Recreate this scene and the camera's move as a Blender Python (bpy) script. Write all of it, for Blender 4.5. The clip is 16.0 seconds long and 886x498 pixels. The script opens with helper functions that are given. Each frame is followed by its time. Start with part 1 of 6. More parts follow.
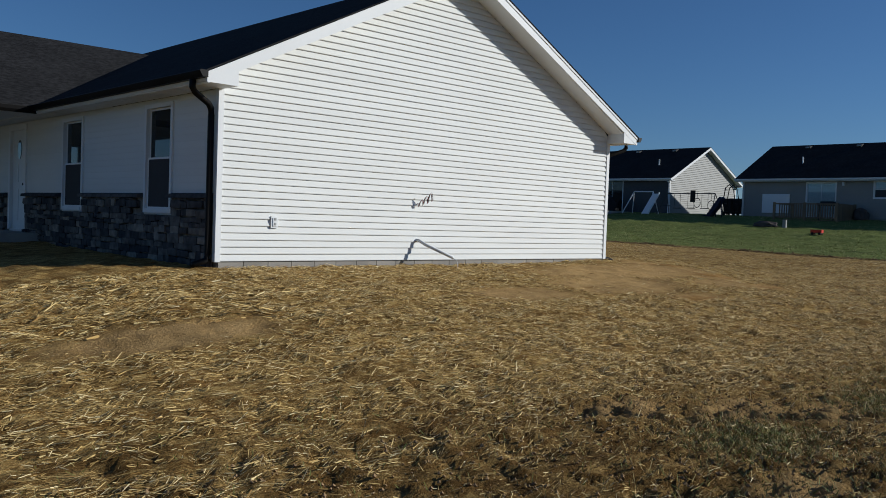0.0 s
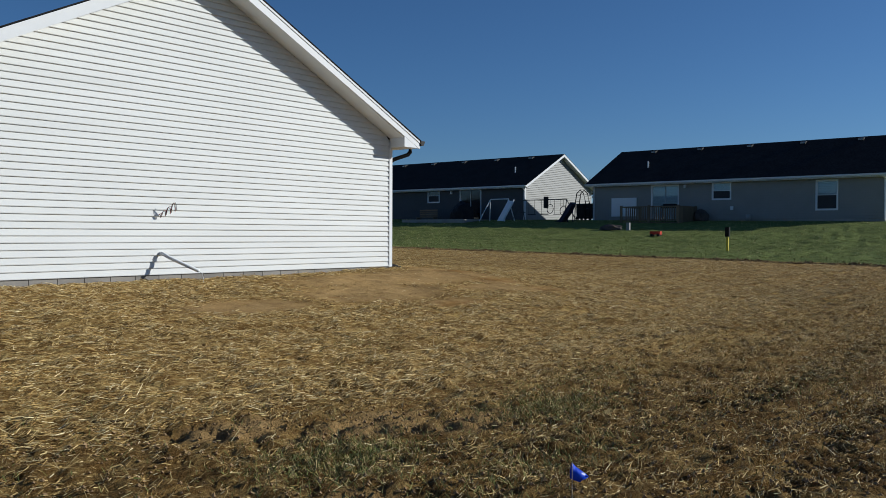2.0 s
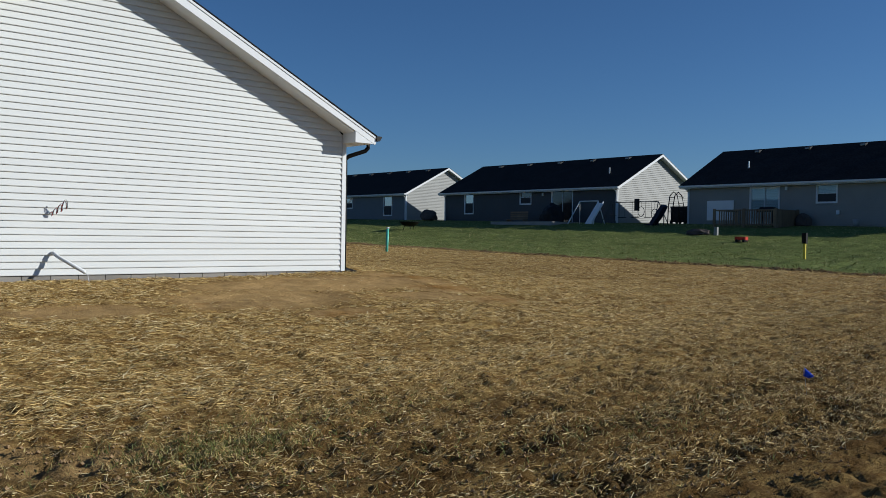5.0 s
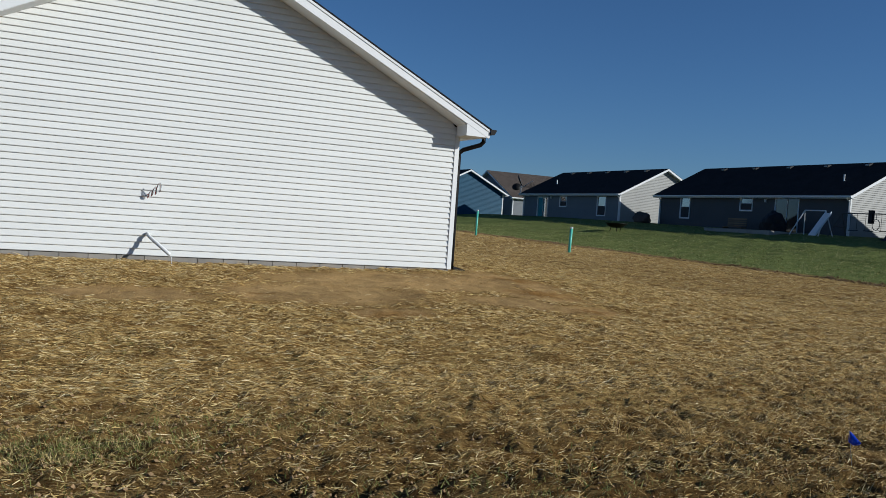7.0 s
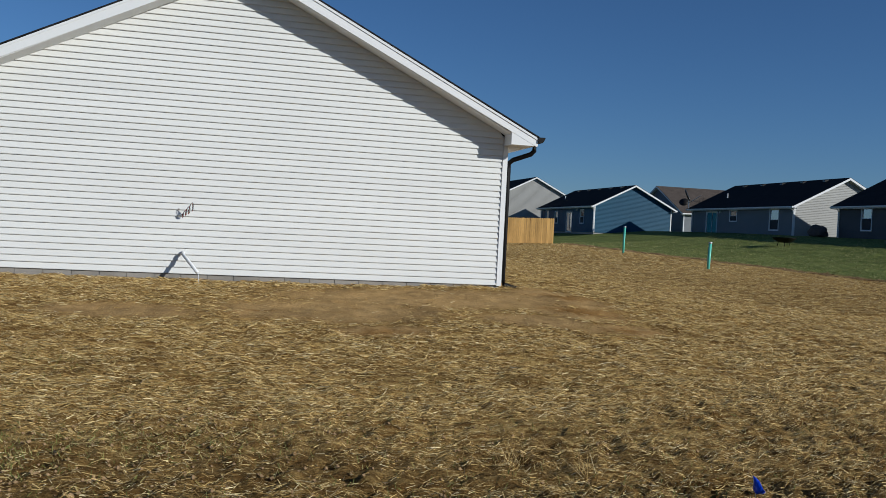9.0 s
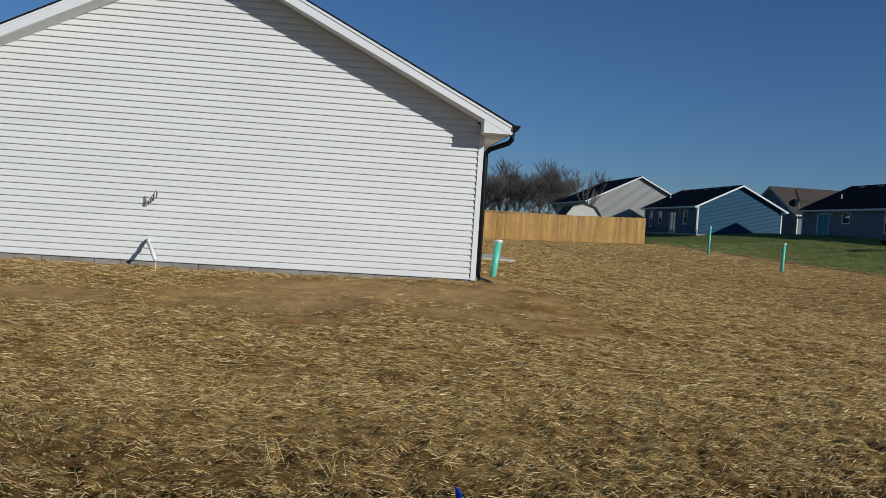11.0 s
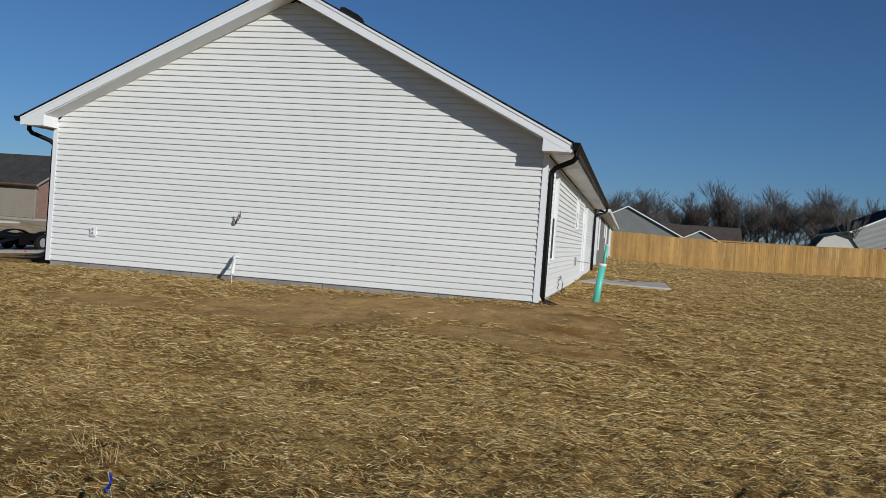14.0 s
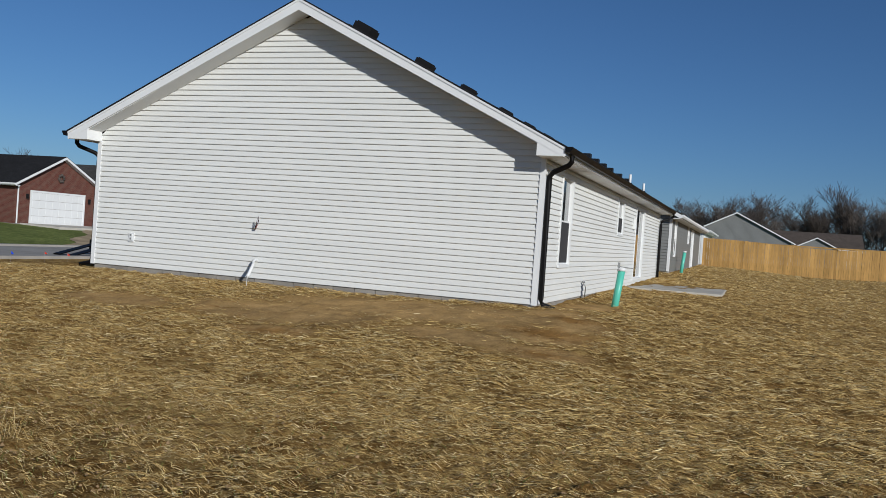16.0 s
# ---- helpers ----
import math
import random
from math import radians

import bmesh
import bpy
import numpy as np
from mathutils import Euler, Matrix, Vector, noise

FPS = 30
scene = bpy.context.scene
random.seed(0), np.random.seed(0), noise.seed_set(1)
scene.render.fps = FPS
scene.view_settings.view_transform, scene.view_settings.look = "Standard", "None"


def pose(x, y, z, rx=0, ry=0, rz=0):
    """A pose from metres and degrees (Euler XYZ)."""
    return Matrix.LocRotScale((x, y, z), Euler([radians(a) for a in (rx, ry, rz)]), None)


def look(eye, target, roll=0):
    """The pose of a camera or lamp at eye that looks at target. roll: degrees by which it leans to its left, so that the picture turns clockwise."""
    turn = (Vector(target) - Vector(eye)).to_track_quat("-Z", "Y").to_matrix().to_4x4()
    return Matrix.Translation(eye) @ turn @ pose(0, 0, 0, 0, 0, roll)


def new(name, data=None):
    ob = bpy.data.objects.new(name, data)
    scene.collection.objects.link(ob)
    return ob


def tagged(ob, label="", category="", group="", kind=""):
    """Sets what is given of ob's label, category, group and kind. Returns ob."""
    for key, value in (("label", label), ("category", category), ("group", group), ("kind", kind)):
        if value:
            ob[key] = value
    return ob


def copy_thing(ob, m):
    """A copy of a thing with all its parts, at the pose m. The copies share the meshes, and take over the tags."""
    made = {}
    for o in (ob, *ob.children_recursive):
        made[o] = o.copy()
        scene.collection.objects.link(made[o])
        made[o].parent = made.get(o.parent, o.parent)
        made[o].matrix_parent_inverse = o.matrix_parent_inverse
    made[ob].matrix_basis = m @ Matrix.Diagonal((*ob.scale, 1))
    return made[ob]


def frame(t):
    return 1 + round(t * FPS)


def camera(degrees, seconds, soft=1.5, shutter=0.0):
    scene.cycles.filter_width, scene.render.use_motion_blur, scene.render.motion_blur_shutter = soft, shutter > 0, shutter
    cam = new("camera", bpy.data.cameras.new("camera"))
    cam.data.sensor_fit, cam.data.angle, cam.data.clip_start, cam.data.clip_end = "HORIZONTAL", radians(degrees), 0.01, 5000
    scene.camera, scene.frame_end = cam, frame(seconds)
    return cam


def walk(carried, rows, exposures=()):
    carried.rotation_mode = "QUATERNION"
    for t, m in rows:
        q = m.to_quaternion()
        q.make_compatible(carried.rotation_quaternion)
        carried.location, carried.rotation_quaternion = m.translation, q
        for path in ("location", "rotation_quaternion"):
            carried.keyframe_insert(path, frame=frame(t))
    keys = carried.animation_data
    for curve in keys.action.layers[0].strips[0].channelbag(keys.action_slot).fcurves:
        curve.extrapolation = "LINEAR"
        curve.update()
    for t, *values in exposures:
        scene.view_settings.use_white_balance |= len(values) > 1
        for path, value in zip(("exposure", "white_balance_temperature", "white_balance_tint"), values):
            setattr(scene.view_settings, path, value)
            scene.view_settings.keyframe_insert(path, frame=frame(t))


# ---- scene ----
cam = camera(54.0, 16.0, soft=0.6)
PATH = [
    (0, (-0.286, 0.627, 0.805), (1.084, 2.083, 0.739), 2.0),
    (0.5, (0.143, 0.278, 0.818), (1.57, 1.677, 0.745), 1.8),
    (1, (0.709, 0.02, 0.783), (2.291, 1.24, 0.694), 2.1),
    (1.5, (1.195, -0.317, 0.766), (2.828, 0.836, 0.699), 1.7),
    (2, (1.759, -0.49, 0.757), (3.3, 0.785, 0.725), 0.2),
    (2.5, (2.355, -0.753, 0.779), (3.843, 0.583, 0.77), 0.2),
    (3, (2.88, -1.042, 0.778), (4.34, 0.324, 0.752), -0.8),
    (3.5, (3.473, -1.268, 0.8), (4.877, 0.155, 0.738), 0.4),
    (4, (4.025, -1.567, 0.79), (5.414, -0.128, 0.736), 0.5),
    (4.2, (4.256, -1.659, 0.788), (5.646, -0.223, 0.723), -0.1),
    (6.3, (6.81, -2.556, 0.912), (7.877, -0.864, 0.896), 3.5),
    (6.5, (7.039, -2.575, 0.929), (8.038, -0.844, 0.869), 2.7),
    (7, (7.717, -2.584, 0.948), (8.587, -0.784, 0.888), 4.0),
    (7.5, (8.349, -2.816, 0.965), (9.187, -1.001, 0.949), 4.0),
    (8, (8.985, -2.767, 0.938), (9.748, -0.919, 0.91), 4.3),
    (8.5, (9.601, -2.779, 0.956), (10.273, -0.896, 0.923), 3.8),
    (8.7, (9.862, -2.789, 0.976), (10.443, -0.876, 0.945), 3.2),
    (10.8, (12.537, -2.682, 1.012), (12.744, -0.693, 0.954), 3.9),
    (11, (12.808, -2.703, 0.998), (13.001, -0.713, 0.943), 3.7),
    (11.5, (13.373, -2.648, 1.007), (13.514, -0.654, 0.971), 3.7),
    (12, (13.993, -2.583, 1.031), (14.137, -0.589, 1.008), 4.3),
    (12.5, (14.558, -2.598, 1.041), (14.525, -0.598, 1.002), 3.0),
    (13, (15.123, -2.477, 1.049), (14.963, -0.483, 1.013), 5.0),
    (13.5, (15.651, -2.504, 1.065), (15.334, -0.529, 1.041), 4.0),
    (14, (16.159, -2.452, 1.041), (15.739, -0.497, 1.016), 4.2),
    (14.5, (16.721, -2.413, 1.062), (16.258, -0.468, 1.025), 5.1),
    (15, (17.219, -2.412, 1.068), (16.738, -0.471, 1.032), 4.4),
    (15.5, (17.63, -2.237, 1.111), (17.057, -0.321, 1.112), 5.9),
    (16, (18.069, -2.276, 1.106), (17.395, -0.393, 1.081), 4.1),
]
walk(cam, [(t, look(eye, target, roll)) for t, eye, target, roll in PATH], [(0, -0.06, 5650, 7.5), (1.5, 0.02, 5600, 7), (3.5, 0.06, 5600, 7), (7, 0.05, 5600, 7), (11, -0.11, 5700, 8.5), (16, -0.17, 5700, 8.5)])

# ---- light ----
SUN = Vector((0.486, -0.437, 0.245)).normalized()
world = bpy.data.worlds.new("world")
scene.world = world
world.use_nodes = True
wn = world.node_tree.nodes
sky = wn.new("ShaderNodeTexSky")
sky.sky_type = "NISHITA"
sky.sun_disc = False
sky.sun_elevation = math.asin(SUN.z)
sky.sun_rotation = math.atan2(SUN.x, SUN.y)
sky.air_density, sky.dust_density, sky.ozone_density = 1.0, 0.7, 6.0
sky.altitude = 1200
wn["Background"].inputs[1].default_value = 0.062
world.node_tree.links.new(sky.outputs[0], wn["Background"].inputs[0])
sun = new("sun", bpy.data.lights.new("sun", "SUN"))
sun.data.energy, sun.data.angle, sun.data.color = 4.5, radians(0.5), (1.0, 0.905, 0.765)
sun.matrix_world = look(SUN * 60, (0, 0, 0))


# ---- materials ----
def material(name, rough=0.6, metal=0.0):
    m = bpy.data.materials.new(name)
    m.use_nodes = True
    b = m.node_tree.nodes["Principled BSDF"]
    b.inputs["Roughness"].default_value, b.inputs["Metallic"].default_value = rough, metal
    b.inputs["Specular IOR Level"].default_value = 0.5 if rough < 0.45 else (0.15 if rough < 0.85 else 0.05)
    return m, m.node_tree, b


def node(tree, kind, *links, **values):
    """A node, its inputs set by links (input, socket), its inputs and attributes by values."""
    n = tree.nodes.new(kind)
    for key, value in values.items():
        if key in n.inputs:
            n.inputs[key].default_value = value
        elif key == "mode":
            n.operation = value
        elif key == "blend":
            n.data_type, n.blend_type = "RGBA", value
        elif key == "dims":
            n.noise_dimensions = value
        elif key == "feature":
            n.feature = value
    for key, socket in links:
        tree.links.new(socket, n.inputs[key])
    return n


def ramp(tree, socket, stops):
    n = tree.nodes.new("ShaderNodeValToRGB")
    tree.links.new(socket, n.inputs[0])
    while len(n.color_ramp.elements) < len(stops):
        n.color_ramp.elements.new(0.5)
    for e, (at, col) in zip(n.color_ramp.elements, stops):
        e.position = at
        e.color = (*col, 1) if len(col) == 3 else (col[0], col[0], col[0], 1)
    return n.outputs[0]


def mixed(tree, fac, a, b, blend="MIX"):
    n = tree.nodes.new("ShaderNodeMix")
    n.data_type, n.blend_type = "RGBA", blend
    for i, s in ((0, fac), (6, a), (7, b)):
        if isinstance(s, bpy.types.NodeSocket):
            tree.links.new(s, n.inputs[i])
        elif i == 0:
            n.inputs[0].default_value = s
        else:
            n.inputs[i].default_value = (*s, 1)
    return n.outputs[2]


def place(tree, scale=(1, 1, 1)):
    g = tree.nodes.new("ShaderNodeNewGeometry")
    m = tree.nodes.new("ShaderNodeMapping")
    m.inputs["Scale"].default_value = scale
    tree.links.new(g.outputs["Position"], m.inputs[0])
    return m.outputs[0]


def bumped(tree, b, socket, strength, distance):
    n = node(tree, "ShaderNodeBump", ("Height", socket), Strength=strength, Distance=distance)
    tree.links.new(n.outputs[0], b.inputs["Normal"])


def worn(name, col, rough=0.6, metal=0.0, vary=0.12, big=0.8, fine=40.0, bump=0.15, depth=0.002, random=0.0, stretch=(1, 1, 1)):
    """A surface of one colour with stains, grain and fine relief; random: how much each piece differs."""
    m, tr, b = material(name, rough, metal)
    p = place(tr, stretch)
    n1 = node(tr, "ShaderNodeTexNoise", ("Vector", p), Scale=big, Detail=5.0, Roughness=0.6)
    n2 = node(tr, "ShaderNodeTexNoise", ("Vector", p), Scale=fine, Detail=3.0)
    dark = tuple(c * (1 - vary) for c in col)
    light = tuple(min(1, c * (1 + vary)) for c in col)
    c = ramp(tr, n1.outputs[0], [(0.3, dark), (0.7, light)])
    g = ramp(tr, n2.outputs[0], [(0.25, (1 - vary * 0.8,)), (0.75, (1.0,))])
    c = mixed(tr, 1.0, c, g, "MULTIPLY")
    if random:
        o = tr.nodes.new("ShaderNodeObjectInfo")
        r = ramp(tr, o.outputs["Random"], [(0.0, (1 - random,)), (1.0, (1 + random,))])
        c = mixed(tr, 1.0, c, r, "MULTIPLY")
    tr.links.new(c, b.inputs["Base Color"])
    if bump:
        bumped(tr, b, n2.outputs[0], bump, depth)
    return m


WHITE_SIDING = worn("white_vinyl_siding", (0.70, 0.704, 0.68), 0.62, vary=0.035, big=0.5, fine=25, bump=0.12, depth=0.002, random=0.02, stretch=(1, 1, 5))
WHITE_TRIM = worn("white_trim", (0.74, 0.75, 0.75), 0.5, vary=0.03, bump=0.05)
BRONZE = worn("dark_bronze_metal", (0.006, 0.0055, 0.0055), 0.5, 0.0, vary=0.2, bump=0.03)
BLACK_PLASTIC = worn("black_plastic", (0.015, 0.015, 0.016), 0.5, vary=0.2, bump=0.1)
CONCRETE = worn("concrete", (0.36, 0.34, 0.31), 0.85, vary=0.15, big=1.5, fine=60, bump=0.4, depth=0.004)
BLOCK = worn("concrete_block", (0.30, 0.28, 0.25), 0.9, vary=0.15, big=2, fine=80, bump=0.5, depth=0.004, random=0.12)
ASPHALT = worn("asphalt", (0.34, 0.325, 0.30), 1.0, vary=0.15, fine=90, bump=0.5, depth=0.005)
TEAL = worn("teal_pvc", (0.12, 0.52, 0.40), 0.4, vary=0.08, bump=0.03)
GREY_SIDING = worn("grey_vinyl_siding", (0.20, 0.205, 0.20), 0.5, vary=0.06, fine=25, bump=0.1, random=0.03)
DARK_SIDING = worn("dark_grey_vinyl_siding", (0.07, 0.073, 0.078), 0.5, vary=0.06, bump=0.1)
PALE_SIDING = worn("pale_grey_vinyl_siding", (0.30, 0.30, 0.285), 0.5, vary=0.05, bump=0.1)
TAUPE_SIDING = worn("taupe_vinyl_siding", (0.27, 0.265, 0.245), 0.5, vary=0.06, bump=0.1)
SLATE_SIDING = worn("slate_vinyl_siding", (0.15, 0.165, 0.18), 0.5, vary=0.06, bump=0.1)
BLUE_SIDING = worn("teal_blue_vinyl_siding", (0.008, 0.062, 0.118), 0.5, vary=0.06, bump=0.1)
TAN_SIDING = worn("tan_vinyl_siding", (0.30, 0.265, 0.22), 0.5, vary=0.05, bump=0.1)
PATIO = worn("pale_concrete", (0.52, 0.49, 0.43), 0.9, vary=0.12, big=1.5, fine=60, bump=0.4, depth=0.004)
CREAM_SIDING = worn("cream_vinyl_siding", (0.55, 0.53, 0.48), 0.5, vary=0.05, bump=0.1)
FENCE_WOOD = worn("treated_pine", (0.48, 0.29, 0.095), 0.75, vary=0.26, big=2.0, fine=30, bump=0.35, depth=0.004, random=0.14, stretch=(1, 1, 0.15))
DECK_WOOD = worn("weathered_deck_wood", (0.22, 0.16, 0.10), 0.8, vary=0.2, big=2.0, fine=30, bump=0.35, depth=0.004, random=0.12, stretch=(1, 1, 0.2))
DARK_INSIDE = worn("dim_room_paint", (0.30, 0.29, 0.27), 0.9, vary=0.05, bump=0.0)
SCREEN = worn("insect_screen_mesh", (0.055, 0.055, 0.058), 0.8, vary=0.1, bump=0.2)
STEEL = worn("galvanised_steel", (0.45, 0.45, 0.46), 0.4, 0.9, vary=0.15, bump=0.05)
RUBBER = worn("tyre_rubber", (0.02, 0.02, 0.02), 0.85, vary=0.2, bump=0.2)
BLUE_FLAG = worn("blue_flag_vinyl", (0.01, 0.06, 0.62), 0.4, vary=0.08, bump=0.05)
RED_PAINT = worn("red_plastic", (0.55, 0.05, 0.03), 0.45, vary=0.1, bump=0.05)
YELLOW_PAINT = worn("yellow_marker_plastic", (0.60, 0.48, 0.06), 0.5, vary=0.1, bump=0.05)
BRASS_PLASTIC = worn("grey_metal_box", (0.30, 0.31, 0.31), 0.5, 0.3, vary=0.1, bump=0.05)
DARK_TUBE = worn("dark_painted_tube", (0.07, 0.072, 0.07), 0.5, vary=0.2, bump=0.05)
NAVY = worn("navy_plastic", (0.016, 0.02, 0.045), 0.5, vary=0.15, bump=0.05)
BARK = worn("winter_bark", (0.105, 0.088, 0.078), 0.95, vary=0.25, big=3.0, fine=30, bump=0.4, depth=0.01)
BARK_PALE = worn("pale_winter_bark", (0.15, 0.13, 0.115), 0.95, vary=0.25, big=3.0, fine=30, bump=0.4, depth=0.01)


def shingles(name, col):
    """Asphalt shingles: courses and tabs in the relief, grains and blends in the colour."""
    m, tr, b = material(name, 0.9)
    p = place(tr)
    n1 = node(tr, "ShaderNodeTexNoise", ("Vector", p), Scale=1.2, Detail=4.0)
    n2 = node(tr, "ShaderNodeTexNoise", ("Vector", place(tr, (4, 4, 14))), Scale=2.2, Detail=2.0)
    n3 = node(tr, "ShaderNodeTexNoise", ("Vector", p), Scale=160.0, Detail=2.0)
    c = ramp(tr, n1.outputs[0], [(0.3, tuple(v * 0.85 for v in col)), (0.7, tuple(v * 1.15 for v in col))])
    c = mixed(tr, 1.0, c, ramp(tr, n2.outputs[0], [(0.35, (0.7,)), (0.65, (1.35,))]), "MULTIPLY")
    c = mixed(tr, 1.0, c, ramp(tr, n3.outputs[0], [(0.3, (0.75,)), (0.7, (1.25,))]), "MULTIPLY")
    tr.links.new(c, b.inputs["Base Color"])
    bumped(tr, b, n3.outputs[0], 0.4, 0.004)
    return m


BLACK_SHINGLE = shingles("charcoal_shingle", (0.022, 0.022, 0.023))
BROWN_SHINGLE = shingles("brown_shingle", (0.085, 0.07, 0.06))
GREY_SHINGLE = shingles("grey_shingle", (0.06, 0.058, 0.055))

GLASS, _tr, _b = material("window_glass", 0.03)
_b.inputs["Transmission Weight"].default_value = 0.3
_b.inputs["Base Color"].default_value = (0.02, 0.028, 0.032, 1)
_b.inputs["IOR"].default_value = 1.4

CLEAR_GLASS, _tr, _b = material("clear_window_glass", 0.02)
_b.inputs["Transmission Weight"].default_value = 1.0
_b.inputs["Base Color"].default_value = (0.75, 0.85, 0.88, 1)
_b.inputs["IOR"].default_value = 1.45
BLIND = worn("pale_blind", (0.55, 0.57, 0.57), 0.7, vary=0.05, bump=0.0)


def brick_material(dark=(0.10, 0.034, 0.025), light=(0.14, 0.052, 0.038), name="red_brick"):
    m, tr, b = material(name, 0.9)
    g = tr.nodes.new("ShaderNodeNewGeometry")
    sep = node(tr, "ShaderNodeSeparateXYZ", ("Vector", g.outputs["Position"]))
    add = node(tr, "ShaderNodeMath", (0, sep.outputs[0]), (1, sep.outputs[1]), mode="ADD")
    com = node(tr, "ShaderNodeCombineXYZ", ("X", add.outputs[0]), ("Y", sep.outputs[2]))
    br = node(tr, "ShaderNodeTexBrick", ("Vector", com.outputs[0]), Scale=1.0)
    br.inputs["Color1"].default_value = (*dark, 1)
    br.inputs["Color2"].default_value = (*light, 1)
    br.inputs["Mortar"].default_value = (0.17, 0.125, 0.105, 1)
    br.inputs["Brick Width"].default_value, br.inputs["Row Height"].default_value = 0.21, 0.075
    br.inputs["Mortar Size"].default_value = 0.008
    tr.links.new(br.outputs[0], b.inputs["Base Color"])
    return m


BRICK = brick_material()
PALE_BRICK = brick_material((0.22, 0.13, 0.10), (0.28, 0.18, 0.14), "brown_brick")
BROWN_TRIM = worn("brown_trim", (0.16, 0.10, 0.07), 0.5, vary=0.1, bump=0.05)


def stone_material():
    m, tr, b = material("dark_ledge_stone", 0.85)
    p = place(tr)
    o = tr.nodes.new("ShaderNodeObjectInfo")
    n = node(tr, "ShaderNodeTexNoise", ("Vector", p), Scale=9.0, Detail=6.0)
    c = ramp(tr, o.outputs["Random"], [(0.0, (0.04, 0.043, 0.05)), (0.5, (0.09, 0.088, 0.088)), (0.85, (0.16, 0.15, 0.135)), (1.0, (0.26, 0.235, 0.20))])
    c = mixed(tr, 1.0, c, ramp(tr, n.outputs[0], [(0.3, (0.6,)), (0.7, (1.3,))]), "MULTIPLY")
    tr.links.new(c, b.inputs["Base Color"])
    bumped(tr, b, n.outputs[0], 0.8, 0.015)
    return m


STONE = stone_material()

# ---- plan ----
WX0, WX1, WY0, WY1 = 5.73, 14.735, 11.654, 30.0   # walls of the white house
LOT = 29.5                                        # where straw ends and lawn begins, at y = 0


def ease(v, a, b):
    t = np.clip((np.asarray(v, float) - a) / (b - a), 0, 1)
    return t * t * (3 - 2 * t)


def ground_z(x, y):
    """Height of the graded soil: a pad round the house, a dip off its corner, a bank up to the neighbours."""
    x, y = np.asarray(x, float), np.asarray(y, float)
    z = -0.72 + 0.032 * np.clip(x - 12, 0, 26) + 1.37 * ease(x, 36.5, 53.5) + 0.012 * np.clip(y - 5, 0, 60) * ease(x, -4, 4)
    z = z + 0.8 * ease(-x, 15.5, 27)
    d = np.hypot(np.maximum(np.maximum(WX0 - x, x - WX1), 0), np.maximum(np.maximum(WY0 - y, y - 56.0), 0))
    z = z + 0.66 * (1 - ease(d, 0.2, 8.6)) * (1 - 0.24 * ease(y, 11.5, 13.5) * ease(x, WX1 - 0.5, WX1 + 0.5))
    z = z + 0.05 * ease(x - 29.5 - 0.075 * y, -0.1, 0.25)
    return z - 0.19 * np.exp(-(((x - 17.0) ** 2 + (y - 8.6) ** 2) / 7.0))


# ---- mesh helpers ----
def mesh_of(name, verts, faces, mat, smooth=False):
    me = bpy.data.meshes.new(name)
    me.from_pydata([tuple(v) for v in verts], [], faces)
    if mat:
        me.materials.append(mat)
    me.update()
    if smooth:
        me.polygons.foreach_set("use_smooth", [True] * len(me.polygons))
    return me


def hang(ob, parent):
    """Makes ob a part of parent, which stays where it stands in the world."""
    ob.parent = parent
    w, q = Matrix.Identity(4), parent
    while q:
        w = q.matrix_basis.copy() if q.parent is None else q.parent.matrix_basis @ q.matrix_parent_inverse @ q.matrix_basis
        break
    ob.matrix_parent_inverse = w.inverted()
    return ob


def part(name, data, material=None, parent=None, label=""):
    """Links a bmesh or mesh, in world places, as one part of a thing."""
    if isinstance(data, bmesh.types.BMesh):
        bm, data = data, bpy.data.meshes.new(name)
        bm.to_mesh(data)
        bm.free()
    if material and not data.materials:
        data.materials.append(material)
    ob = new(name, data)
    if parent:
        hang(ob, parent)
    if label:
        tagged(ob, label)
    return ob


def thing(name, at, label, category, group="", kind=""):
    ob = new(name)
    ob.location = at
    ob.matrix_basis = Matrix.Translation(at)
    return tagged(ob, label, category, group, kind)


